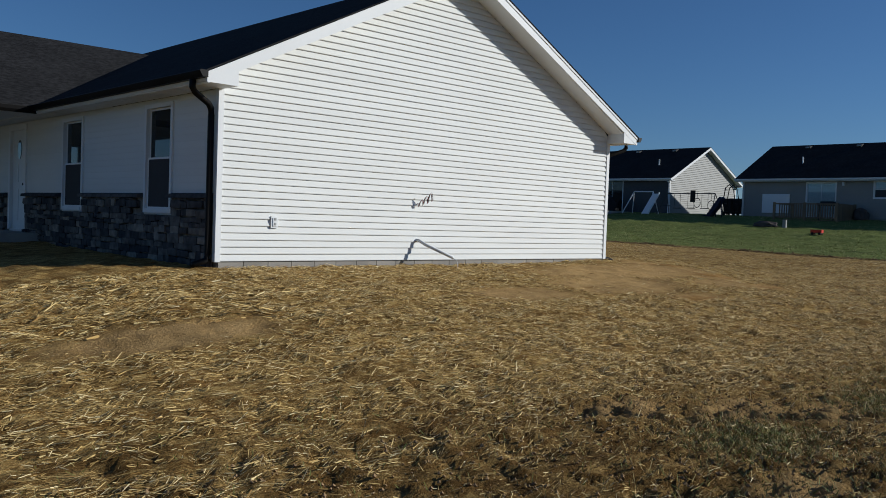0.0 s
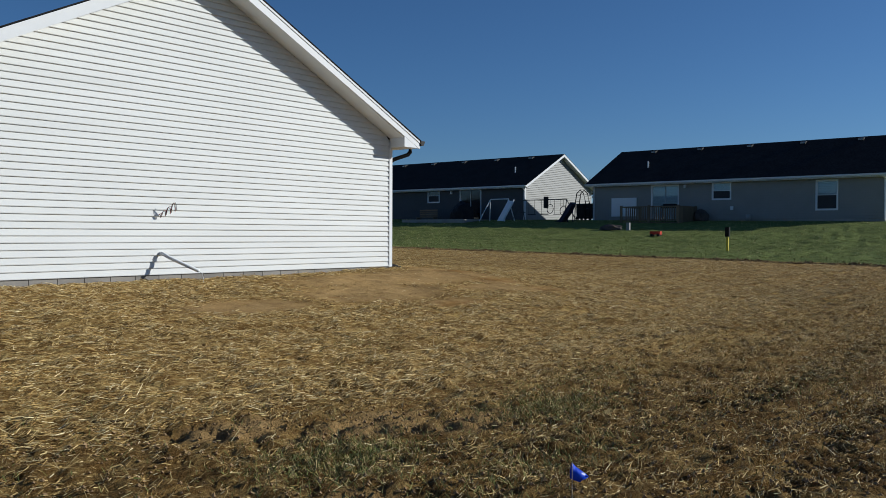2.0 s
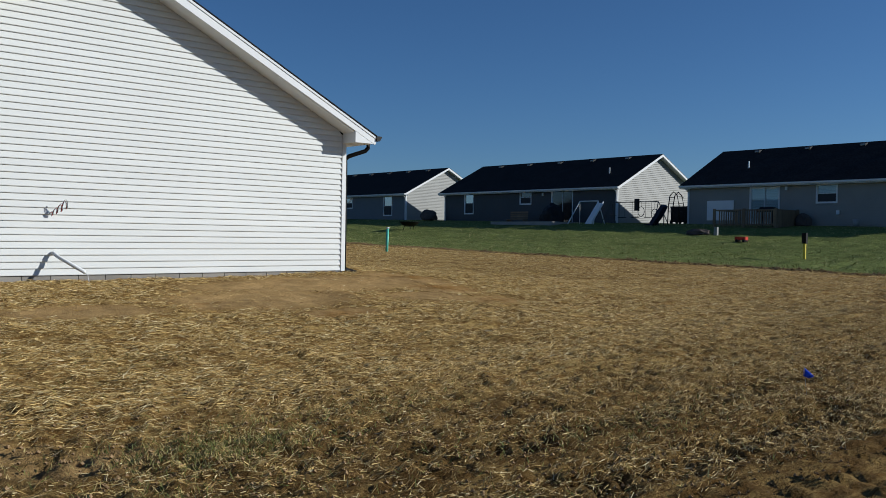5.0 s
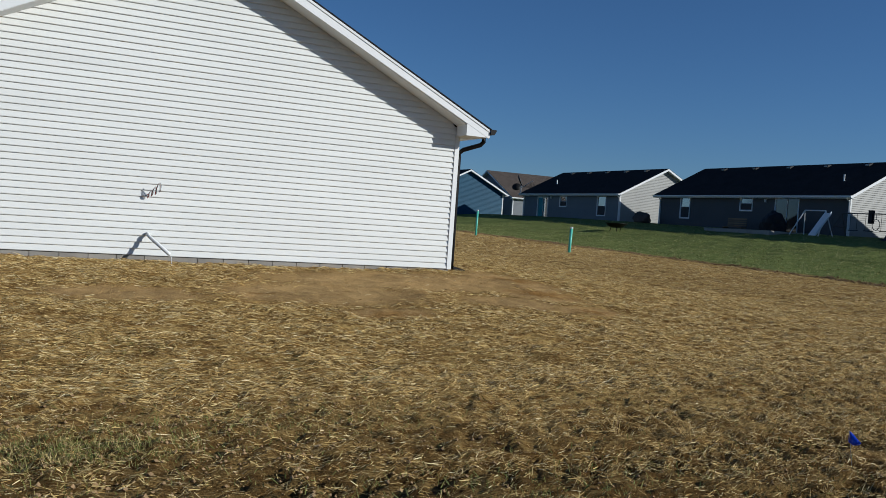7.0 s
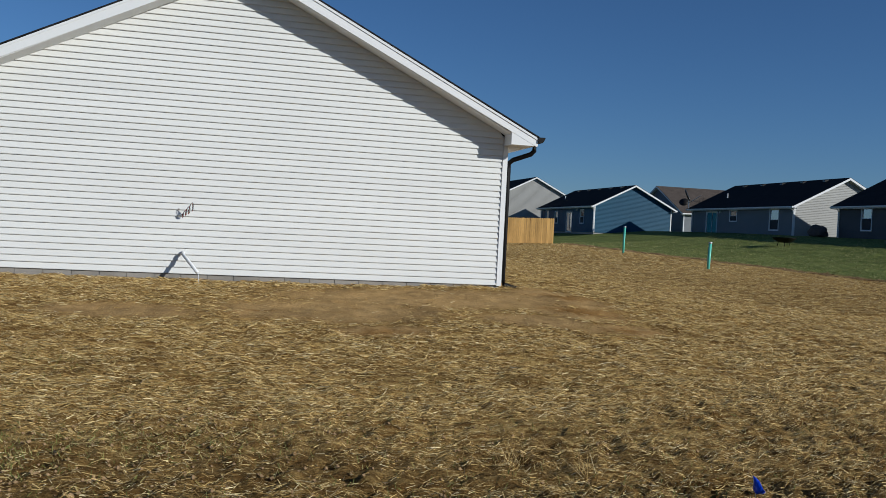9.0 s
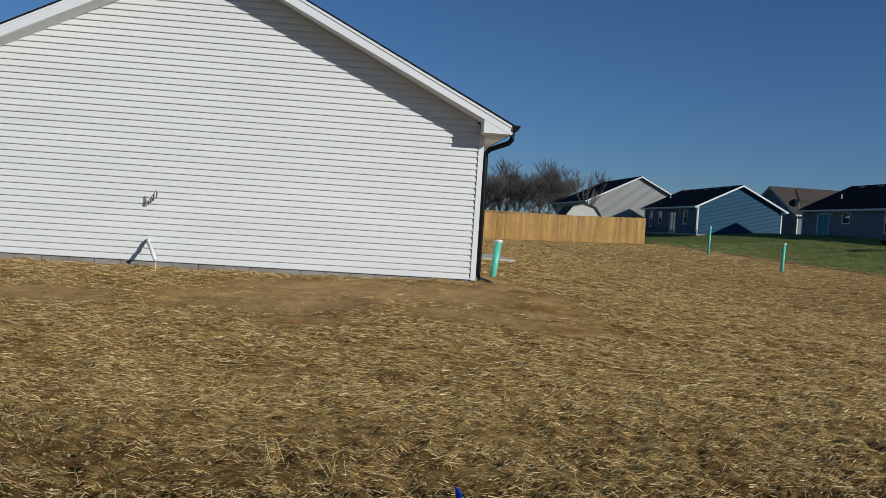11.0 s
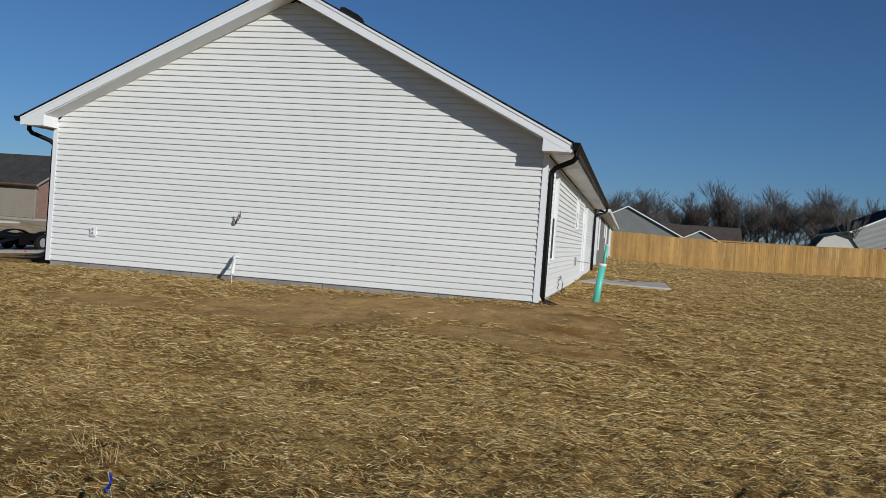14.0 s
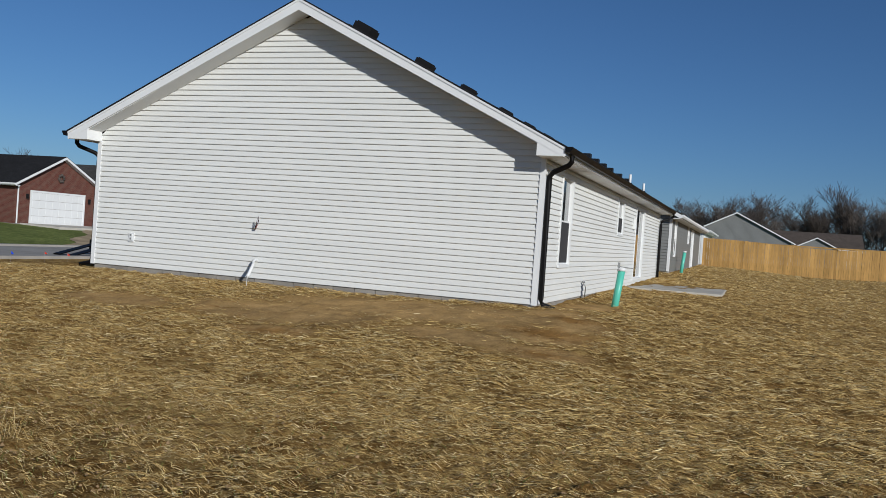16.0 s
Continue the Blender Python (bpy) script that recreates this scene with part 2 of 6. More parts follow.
class Shape:
    """Collects boxes, bars and plates into one mesh."""

    def __init__(self):
        self.v, self.f = [], []

    def add(self, verts, faces):
        n = len(self.v)
        self.v += [tuple(p) for p in verts]
        self.f += [tuple(n + i for i in f) for f in faces]
        return self

    def box(self, a, b):
        (x0, y0, z0), (x1, y1, z1) = [min(p) for p in zip(a, b)], [max(p) for p in zip(a, b)]
        v = [(x0, y0, z0), (x1, y0, z0), (x1, y1, z0), (x0, y1, z0), (x0, y0, z1), (x1, y0, z1), (x1, y1, z1), (x0, y1, z1)]
        return self.add(v, [(3, 2, 1, 0), (4, 5, 6, 7), (0, 1, 5, 4), (1, 2, 6, 5), (2, 3, 7, 6), (3, 0, 4, 7)])

    def prism(self, ring, way):
        """A flat ring of points, pushed along way."""
        n, w = len(ring), Vector(way)
        v = [Vector(p) for p in ring] + [Vector(p) + w for p in ring]
        return self.add(v, [tuple(range(n))[::-1], tuple(range(n, 2 * n))] + [(i, (i + 1) % n, n + (i + 1) % n, n + i) for i in range(n)])

    def bar(self, points, radius, sides=8, flat=1.0):
        """A bar along points; radius one number or one for each point."""
        pts = [Vector(p) for p in points]
        rad = radius if isinstance(radius, (list, tuple)) else [radius] * len(pts)
        n0, rings = len(self.v), []
        for i, p in enumerate(pts):
            d = (pts[min(i + 1, len(pts) - 1)] - pts[max(i - 1, 0)]).normalized()
            a = d.cross((0, 0, 1)) if abs(d.z) < 0.95 else d.cross((0, 1, 0))
            a.normalize()
            c = a.cross(d)
            for k in range(sides):
                t = 2 * math.pi * (k + 0.5) / sides
                self.v.append(tuple(p + a * (rad[i] * math.cos(t)) + c * (rad[i] * flat * math.sin(t))))
        for i in range(len(pts) - 1):
            for k in range(sides):
                q = n0 + i * sides
                self.f.append((q + k, q + (k + 1) % sides, q + sides + (k + 1) % sides, q + sides + k))
        self.f.append(tuple(n0 + k for k in range(sides))[::-1])
        self.f.append(tuple(n0 + (len(pts) - 1) * sides + k for k in range(sides)))
        return self

    def mesh(self, name, mat, smooth=False):
        return mesh_of(name, self.v, self.f, mat, smooth)


def facing(origin, u, n):
    """Maps (along, out, up) of a wall to the world."""
    o, u, n = Vector(origin), Vector(u), Vector(n)
    return lambda a, d, z: o + u * a + n * d + Vector((0, 0, z))


def gaps(a, b, holes, z):
    """The stretches of a..b left free by the holes (u0, u1, z0, z1) at height z."""
    left = [(a, b)]
    for u0, u1, z0, z1 in holes:
        if z0 < z < z1:
            left = [s for p, q in left for s in ((p, min(q, u0)), (max(p, u1), q)) if s[1] - s[0] > 0.02]
    return left


COURSE = 0.1016


def lap_strips(to, a, b, z0, z1, holes=(), roof=None, step=COURSE, deep=1.0):
    """Courses of lap siding as (verts, faces). roof(z): the stretch that lies under a gable's rakes at that height."""
    out, n = [], int(math.ceil((z1 - z0) / step - 1e-6))
    for i in range(n):
        lo, hi = z0 + i * step, min(z0 + (i + 1) * step, z1)
        for p, q in gaps(a, b, holes, (lo + hi) / 2):
            pl, ql, ph, qh = p, q, p, q
            if roof:
                (rl, sl), (rh, sh) = roof(lo), roof(hi)
                pl, ql, ph, qh = max(p, rl), min(q, sl), max(p, rh), min(q, sh)
                if qh - ph < 0.02:
                    ph = qh = (ph + qh) / 2
                if ql - pl < 0.05:
                    continue
            v = [to(pl, 0, lo), to(ql, 0, lo), to(ql, 0.020 * deep, lo), to(pl, 0.020 * deep, lo), to(ql, 0.022 * deep, lo + 0.010), to(pl, 0.022 * deep, lo + 0.010),
                 to(qh, 0.003, hi), to(ph, 0.003, hi), to(qh, 0, hi), to(ph, 0, hi)]
            f = [(0, 1, 2, 3), (3, 2, 4, 5), (5, 4, 6, 7), (7, 6, 8, 9), (0, 3, 5, 7, 9), (1, 8, 6, 4, 2)]
            out.append((v, f))
    return out


def wall_body(to, a, b, z0, z1, thick, holes=(), roof=None):
    """The wall behind the siding, with its openings cut through."""
    s = Shape()
    cuts = sorted({a, b, *[h[0] for h in holes], *[h[1] for h in holes]})
    for p, q in zip(cuts, cuts[1:]):
        spans, mid = [(z0, z1)], (p + q) / 2
        for u0, u1, h0, h1 in holes:
            if u0 < mid < u1:
                spans = [t for lo, hi in spans for t in ((lo, min(hi, h0)), (max(lo, h1), hi)) if t[1] - t[0] > 0.01]
        for lo, hi in spans:
            s.prism([to(p, 0, lo), to(q, 0, lo), to(q, 0, hi), to(p, 0, hi)], to(0, -thick, 0) - to(0, 0, 0))
    if roof:
        s.prism([to(roof[0][0], 0, roof[0][1]), to(roof[1][0], 0, roof[1][1]), to(roof[2][0], 0, roof[2][1])], to(0, -thick, 0) - to(0, 0, 0))
    return s


def window(parent, to, u0, u1, z0, z1, name="window", slider=False, trim=0.05, frame_mat=None, screen=False, blind=False):
    """A vinyl window: casing, two sashes and their panes, set into its opening."""
    fm = frame_mat or WHITE_TRIM
    s = Shape()

    def bar(a, b, c, d, out, back):
        s.prism([to(a, out, c), to(b, out, c), to(b, out, d), to(a, out, d)], to(0, back - out, 0) - to(0, 0, 0))

    bar(u0 - trim, u0 + 0.03, z0 - trim, z1 + trim, 0.035, -0.08)
    bar(u1 - 0.03, u1 + trim, z0 - trim, z1 + trim, 0.035, -0.08)
    bar(u0 + 0.03, u1 - 0.03, z1 - 0.03, z1 + trim, 0.035, -0.08)
    bar(u0 + 0.03, u1 - 0.03, z0 - trim, z0 + 0.03, 0.04, -0.08)
    w = part(name, s.mesh(name, fm), None, parent)
    s = Shape()
    if slider:
        mid = (u0 + u1) / 2
        cells = [(u0 + 0.03, mid + 0.025, z0 + 0.03, z1 - 0.03, -0.02), (mid - 0.025, u1 - 0.03, z0 + 0.03, z1 - 0.03, -0.045)]
    else:
        mid = (z0 + z1) / 2
        cells = [(u0 + 0.03, u1 - 0.03, z0 + 0.03, mid + 0.02, -0.02), (u0 + 0.03, u1 - 0.03, mid - 0.02, z1 - 0.03, -0.045)]
    for a, b, c, d, o in cells:
        s = Shape()
        e = 0.03
        bar(a, a + e, c, d, o + 0.012, o - 0.012)
        bar(b - e, b, c, d, o + 0.012, o - 0.012)
        bar(a + e, b - e, c, c + e, o + 0.012, o - 0.012)
        bar(a + e, b - e, d - e, d, o + 0.012, o - 0.012)
        part("sash", s.mesh("sash", fm), None, w)
        s = Shape()
        bar(a + e, b - e, c + e, d - e, o + 0.003, o - 0.003)
        g = part("pane", s.mesh("pane", CLEAR_GLASS if blind else GLASS), None, w)
        g.visible_shadow = False
    if blind:
        for a, b, c, d, o in (cells if slider else cells[1:]):
            s = Shape()
            n = max(6, int((d - c) / 0.09))
            for i in range(n):
                z = c + e + (d - c - 2 * e) * i / n
                bar(a + e, b - e, z, z + (d - c - 2 * e) / n * 0.92, o - 0.02, o - 0.026)
            part("blind", s.mesh("blind", BLIND), None, w, "closed pale blind behind the pane")
    if screen:
        s = Shape()
        a, b, c, d, o = cells[0]
        bar(a + e, b - e, c + e, d - e, o + 0.011, o + 0.007)
        part("insect_screen", s.mesh("insect_screen", SCREEN), None, w, "grey insect screen")
    return w


def gable_house(name, label, x0, x1, y0, y1, zb, ze, along, skin, roof_mat, openings=(), over=0.4, foot=0.35, group="", gutter_mat=None, trim_mat=None, gable_skin=None, blinds=False):
    """A plain one-storey house. along: the axis of its ridge. openings: (side, u0, u1, z0, z1, slider) with heights over zb; sides w e s n."""
    h = thing(name, ((x0 + x1) / 2, (y0 + y1) / 2, zb), label, "house", group)
    tm, gm = trim_mat or WHITE_TRIM, gutter_mat or WHITE_TRIM
    sides = {"s": (facing((x0, y0, 0), (1, 0, 0), (0, -1, 0)), x1 - x0), "n": (facing((x1, y1, 0), (-1, 0, 0), (0, 1, 0)), x1 - x0),
             "w": (facing((x0, y1, 0), (0, -1, 0), (-1, 0, 0)), y1 - y0), "e": (facing((x1, y0, 0), (0, 1, 0), (1, 0, 0)), y1 - y0)}
    half = ((y1 - y0) if along == "x" else (x1 - x0)) / 2
    peak = ze + half * 0.5
    base = Shape()
    base.box((x0 + 0.03, y0 + 0.03, zb - foot - 0.4), (x1 - 0.03, y1 - 0.03, zb - 0.001))
    part("foundation", base.mesh("foundation", CONCRETE), None, h)
    for side, (to, length) in sides.items():
        holes = [(o[1], o[2], zb + o[3], zb + o[4]) for o in openings if o[0] == side]
        gable = (side in "we") if along == "x" else (side in "sn")
        top = None
        if gable:
            top = lambda z, half=half: (0, 2 * half) if z < ze else (max(0, (z - ze) * 2), 2 * half - max(0, (z - ze) * 2))
        tri = [(0, ze), (2 * half, ze), (half, peak)] if gable else None
        inset = 0.13 if side in "we" else 0.0
        s = wall_body(to, inset, length - inset, zb, ze, 0.12, holes, tri)
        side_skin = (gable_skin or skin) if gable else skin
        body = part("wall", s.mesh("wall", side_skin), None, h)
        lap = Shape()
        for v, f in lap_strips(to, 0.0, length, zb, peak - 0.02 if gable else ze, holes, top, 0.13 if gable else 0.15, 1.5 if gable else 0.6) if side_skin not in (BRICK, PALE_BRICK) else ():
            lap.add(v, f)
        part("siding", lap.mesh("siding", side_skin), None, body)
        for u in (0.0, length):
            post = Shape()
            sgn = 1 if u == 0 else -1
            a, b = sorted((u - sgn * 0.02, u + sgn * 0.08))
            post.prism([to(a, 0.034, zb), to(b, 0.034, zb), to(b, 0.034, ze), to(a, 0.034, ze)], to(0, -0.03, 0) - to(0, 0, 0))
            part("corner_trim", post.mesh("corner_trim", skin if skin == BRICK else tm), None, body)
        for o in openings:
            if o[0] == side:
                window(h, to, o[1], o[2], zb + o[3], zb + o[4], "patio_door" if o[5] else "window", o[5], 0.04, None, not o[5], blinds)
    # roof: two slabs, rake boards, soffits and gutters
    lo, hi = (x0, x1) if along == "x" else (y0, y1)
    mid = (y0 + y1) / 2 if along == "x" else (x0 + x1) / 2

    def at(r, c, z):
        return Vector((r, c, z)) if along == "x" else Vector((c, r, z))

    run = half + over
    for sgn in (-1, 1):
        ed = mid + sgn * run
        ez = peak + 0.16 - run * 0.5
        s = Shape()
        s.prism([at(lo - over, mid, peak + 0.16), at(lo - over, ed, ez), at(lo - over, ed, ez - 0.03), at(lo - over, mid, peak + 0.13)], at(hi - lo + 2 * over, 0, 0))
        roof = part("roof", s.mesh("roof", roof_mat), None, h)
        for r in (lo - over, hi + over - 0.03):
            s = Shape()
            s.prism([at(r, mid, peak + 0.128), at(r, ed, ez - 0.032), at(r, ed, ez - 0.20), at(r, mid, peak - 0.04)], at(0.03, 0, 0))
            part("rake_board", s.mesh("rake_board", tm), None, roof)
        for r, w in ((lo - over + 0.03, over - 0.03), (hi + 0.02, over - 0.05)):
            s = Shape()
            s.prism([at(r, mid, peak + 0.0), at(r, ed, ez - 0.15), at(r, ed, ez - 0.165), at(r, mid, peak - 0.015)], at(w, 0, 0))
            part("rake_soffit", s.mesh("rake_soffit", tm), None, roof)
        s = Shape()
        s.prism([at(lo - over, mid + sgn * (half + 0.02), ez - 0.2), at(lo - over, ed, ez - 0.2), at(lo - over, ed, ez - 0.17), at(lo - over, mid + sgn * (half + 0.02), ez - 0.17)], at(hi - lo + 2 * over, 0, 0))
        part("eave_soffit", s.mesh("eave_soffit", tm), None, roof)
        g = ed + sgn * 0.005
        s = Shape()
        s.prism([at(lo - over, g, ez - 0.03), at(lo - over, g + sgn * 0.10, ez - 0.03), at(lo - over, g + sgn * 0.10, ez - 0.10), at(lo - over, g + sgn * 0.06, ez - 0.16), at(lo - over, g, ez - 0.16)], at(hi - lo + 2 * over, 0, 0))
        part("gutter", s.mesh("gutter", gm), None, roof)
    return h


# ---- ground ----
def grid_axis(stretches):
    vals = [stretches[0][0]]
    for a, b, step in stretches:
        n = max(1, int(round((b - a) / step)))
        vals += [a + (b - a) * (i + 1) / n for i in range(n)]
    return np.array(vals)


def hills(x, y, scale, seed):
    """Smooth lumps of the soil, from a sum of waves."""
    rng = np.random.RandomState(seed)
    out = np.zeros_like(x)
    for _ in range(14):
        a, k, p = rng.rand() * 6.283, (0.6 + rng.rand()) / scale, rng.rand() * 6.283
        out += np.sin(6.283 * k * (x * math.cos(a) + y * math.sin(a)) + p)
    return out / 5.0


BARE = [(13.2, 10.2, 2.9, 1.15), (11.6, 9.0, 1.9, 0.85), (8.9, 8.7, 1.2, 0.5), (12.1, 7.9, 0.8, 0.3), (15.3, 9.4, 1.0, 0.6), (14.4, 8.7, 1.1, 0.5), (15.6, 8.4, 0.8, 0.42), (3.4, 8.1, 1.3, 0.5), (5.6, 4.7, 0.6, 0.28), (6.5, 4.15, 0.7, 0.34), (7.2, 3.7, 0.6, 0.28), (4.9, 2.9, 0.6, 0.28), (15.3, 11.0, 0.7, 0.5), (15.3, 13.2, 0.55, 2.2), (15.4, 10.3, 1.0, 0.8)]
TRACKS = [(8.05, -0.6, 4.4, 8.4, 0.30), (5.95, -0.6, 3.4, 6.4, 0.26), (2.3, 0.02, 8.5, 17.0, 0.28), (1.2, 0.02, 2.0, 17.0, 0.3)]


def rough(x, y):
    """How churned the soil is: most along the strip that was driven over."""
    return 0.25 + 0.75 * (1 - ease(y - 0.02 * x - 1.1 * (1 - ease(x, 4.0, 9.0)), 3.6, 5.6))


def relief(x, y):
    """Lumps of the graded soil: clods in the driven strip, ridges of matted straw beyond it."""
    r = rough(x, y)
    out = 0.012 * hills(x, y, 0.9, 3) + 0.008 * hills(x, y, 0.38, 5) + r * (0.017 * hills(x, y, 0.22, 8) + 0.015 * hills(x, y, 0.15, 9))
    mat = np.clip(hills(x * 0.45, y, 0.30, 15) + 0.8 * hills(x * 0.5, y, 0.17, 16), -1.2, 1.2)
    return out + 0.016 * mat * (1 - 0.7 * bare(x, y)) * (1.3 - r)


def lawn_relief(x, y):
    """Tufts and hollows of the lawn before the neighbours."""
    on = ease(x - 29.5 - 0.075 * y, 0.2, 1.5) * (1 - ease(x, 47, 49.5)) * ease(y, -8, -4) * (1 - ease(y, 56, 60))
    return on * (0.035 * hills(x, y, 1.7, 25) + 0.02 * hills(x, y, 0.8, 26))


def bare(x, y):
    """Where the soil lies bare of straw, 0 to 1."""
    out = np.zeros_like(x)
    for cx, cy, rx, ry in BARE:
        out = np.maximum(out, np.exp(-(((x - cx) / rx) ** 2 + ((y - cy) / ry) ** 2) ** 2))
    return out


def ground():
    xs = grid_axis([(-600, -60, 60), (-60, -20, 4), (-20, -3, 1), (-3, 20, 0.06), (20, 50, 0.25), (50, 60, 0.8), (60, 120, 6), (120, 900, 65)])
    ys = grid_axis([(-600, -60, 60), (-60, -6, 3), (-6, -1, 0.5), (-1, 5, 0.05), (5, 13, 0.075), (13, 36, 0.3), (36, 60, 0.6), (60, 110, 2.5), (110, 900, 65)])
    gx, gy = np.meshgrid(xs, ys)
    z = ground_z(gx, gy)
    near = ease(gx, -3, 0) * (1 - ease(gx, 23, 34)) * (1 - ease(gy, 20, 40))
    z += near * relief(gx, gy) + lawn_relief(gx, gy)
    # lugs pressed in by tyres
    for ty, slope, x0, x1, wide in TRACKS:
        off = gy - ty - slope * gx
        inside = np.exp(-((off / wide) ** 4)) * ease(gx, x0, x0 + 0.8) * (1 - ease(gx, x1 - 0.8, x1))
        z -= inside * (0.012 + 0.045 * (np.sin(6.283 * (gx + np.abs(off) * 0.8) / 0.25) > 0.25))
    nx, ny = len(xs), len(ys)
    i = np.arange((ny - 1) * (nx - 1))
    r, c = i // (nx - 1), i % (nx - 1)
    a = r * nx + c
    me = bpy.data.meshes.new("ground")
    me.from_pydata(np.stack([gx.ravel(), gy.ravel(), z.ravel()], 1).tolist(), [], np.stack([a, a + 1, a + nx + 1, a + nx], 1).tolist())
    me.polygons.foreach_set("use_smooth", [True] * len(me.polygons))
    me.materials.append(soil_material())
    return tagged(new("ground", me), "graded brown soil strewn with straw, turning to green lawn", "ground", kind="structure")


def soil_material():
    """Soil with a thin straw cover; lawn beyond the edge of the lot."""
    m, tr, b = material("straw_soil", 0.95)
    p = place(tr)
    big = node(tr, "ShaderNodeTexNoise", ("Vector", p), Scale=0.45, Detail=5.0, Roughness=0.65)
    mid = node(tr, "ShaderNodeTexNoise", ("Vector", p), Scale=3.0, Detail=6.0, Roughness=0.7)
    fine = node(tr, "ShaderNodeTexNoise", ("Vector", p), Scale=38.0, Detail=4.0, Roughness=0.7)
    dirt = ramp(tr, mid.outputs[0], [(0.3, (0.42, 0.262, 0.10)), (0.7, (0.55, 0.362, 0.15))])
    dirt = mixed(tr, 1.0, dirt, ramp(tr, fine.outputs[0], [(0.3, (0.72,)), (0.65, (1.08,))]), "MULTIPLY")
    dirt = mixed(tr, 1.0, dirt, ramp(tr, big.outputs[0], [(0.35, (0.8,)), (0.65, (1.12,))]), "MULTIPLY")
    # churned, darker strip that machines drove over
    sp = node(tr, "ShaderNodeSeparateXYZ", ("Vector", p))
    strip = node(tr, "ShaderNodeMath", (0, mid.outputs[0]), (2, sp.outputs[1]), mode="MULTIPLY_ADD")
    strip.inputs[1].default_value = 2.0
    wider = node(tr, "ShaderNodeMapRange", ("Value", sp.outputs[0]))
    wider.inputs[1].default_value, wider.inputs[2].default_value, wider.inputs[3].default_value, wider.inputs[4].default_value = 4.0, 9.0, -1.1, 0.0
    strip = node(tr, "ShaderNodeMath", (0, strip.outputs[0]), (1, wider.outputs[0]), mode="ADD")
    fades = node(tr, "ShaderNodeMapRange", ("Value", sp.outputs[0]))
    fades.inputs[1].default_value, fades.inputs[2].default_value, fades.inputs[3].default_value, fades.inputs[4].default_value = 10.0, 15.5, 0.0, 1.8
    strip = node(tr, "ShaderNodeMath", (0, strip.outputs[0]), (1, fades.outputs[0]), mode="ADD")
    low = node(tr, "ShaderNodeMapRange", ("Value", strip.outputs[0]))
    low.inputs[1].default_value, low.inputs[2].default_value, low.inputs[3].default_value, low.inputs[4].default_value = 3.6, 6.4, 0.57, 1.0
    # matted straw, in crossing streaks, but for the bare spots
    mat = None
    for turn, sc in ((12, (9, 95, 1)), (-24, (10, 90, 1)), (50, (11, 85, 1)), (-62, (11, 90, 1))):
        mp = node(tr, "ShaderNodeMapping", ("Vector", p))
        mp.inputs["Rotation"].default_value, mp.inputs["Scale"].default_value = (0, 0, radians(turn)), sc
        st = node(tr, "ShaderNodeTexNoise", ("Vector", mp.outputs[0]), Scale=1.0, Detail=2.0)
        line = ramp(tr, st.outputs[0], [(0.50, (0.0,)), (0.58, (1.0,))])
        if mat is None:
            mat = line
        else:
            mx = node(tr, "ShaderNodeMath", (0, mat), (1, line), mode="MAXIMUM")
            mat = mx.outputs[0]
    gone = None
    for cx, cy, rx, ry in BARE:
        mp = node(tr, "ShaderNodeMapping", ("Vector", p))
        mp.inputs["Location"].default_value, mp.inputs["Scale"].default_value = (-cx / rx, -cy / ry, 0), (1 / rx, 1 / ry, 0)
        ln = tr.nodes.new("ShaderNodeVectorMath")
        ln.operation = "LENGTH"
        tr.links.new(mp.outputs[0], ln.inputs[0])
        if gone is None:
            gone = ln.outputs["Value"]
        else:
            mn = node(tr, "ShaderNodeMath", (0, gone), (1, ln.outputs["Value"]), mode="MINIMUM")
            gone = mn.outputs[0]
    wob2 = node(tr, "ShaderNodeMath", (0, mid.outputs[0]), (2, gone), mode="MULTIPLY_ADD")
    wob2.inputs[1].default_value = 0.9
    cover_ = node(tr, "ShaderNodeMapRange", ("Value", wob2.outputs[0]))
    cover_.inputs[1].default_value, cover_.inputs[2].default_value = 1.05, 1.6
    # the strip is paler where tyres pressed it flat and bare
    flat = node(tr, "ShaderNodeMapRange", ("Value", cover_.outputs[0]))
    flat.inputs[3].default_value, flat.inputs[4].default_value = 0.68, 0.0
    low = node(tr, "ShaderNodeMath", (0, low.outputs[0]), (1, flat.outputs[0]), mode="MAXIMUM")
    dirt = mixed(tr, 1.0, dirt, low.outputs[0], "MULTIPLY")
    blot = node(tr, "ShaderNodeTexNoise", ("Vector", p), Scale=1.3, Detail=4.0, Roughness=0.7)
    dirt = mixed(tr, 1.0, dirt, ramp(tr, blot.outputs[0], [(0.36, (0.74,)), (0.56, (1.05,))]), "MULTIPLY")
    patch = ramp(tr, blot.outputs[0], [(0.34, (0.25,)), (0.54, (1.0,))])
    wisp = node(tr, "ShaderNodeTexNoise", ("Vector", place(tr, (3.2, 8.5, 1))), Scale=1.0, Detail=4.0, Roughness=0.65)
    wisps = ramp(tr, wisp.outputs[0], [(0.42, (0.12,)), (0.56, (1.0,))])
    patch = node(tr, "ShaderNodeMath", (0, patch), (1, wisps), mode="MULTIPLY").outputs[0]
    thin = node(tr, "ShaderNodeMath", (0, mat), (1, cover_.outputs[0]), mode="MULTIPLY")
    thin = node(tr, "ShaderNodeMath", (0, thin.outputs[0]), (1, patch), mode="MULTIPLY")
    low2 = node(tr, "ShaderNodeMapRange", ("Value", strip.outputs[0]))
    low2.inputs[1].default_value, low2.inputs[2].default_value, low2.inputs[3].default_value, low2.inputs[4].default_value = 4.2, 6.4, 0.35, 0.9
    thin = node(tr, "ShaderNodeMath", (0, thin.outputs[0]), (1, low2.outputs[0]), mode="MULTIPLY")
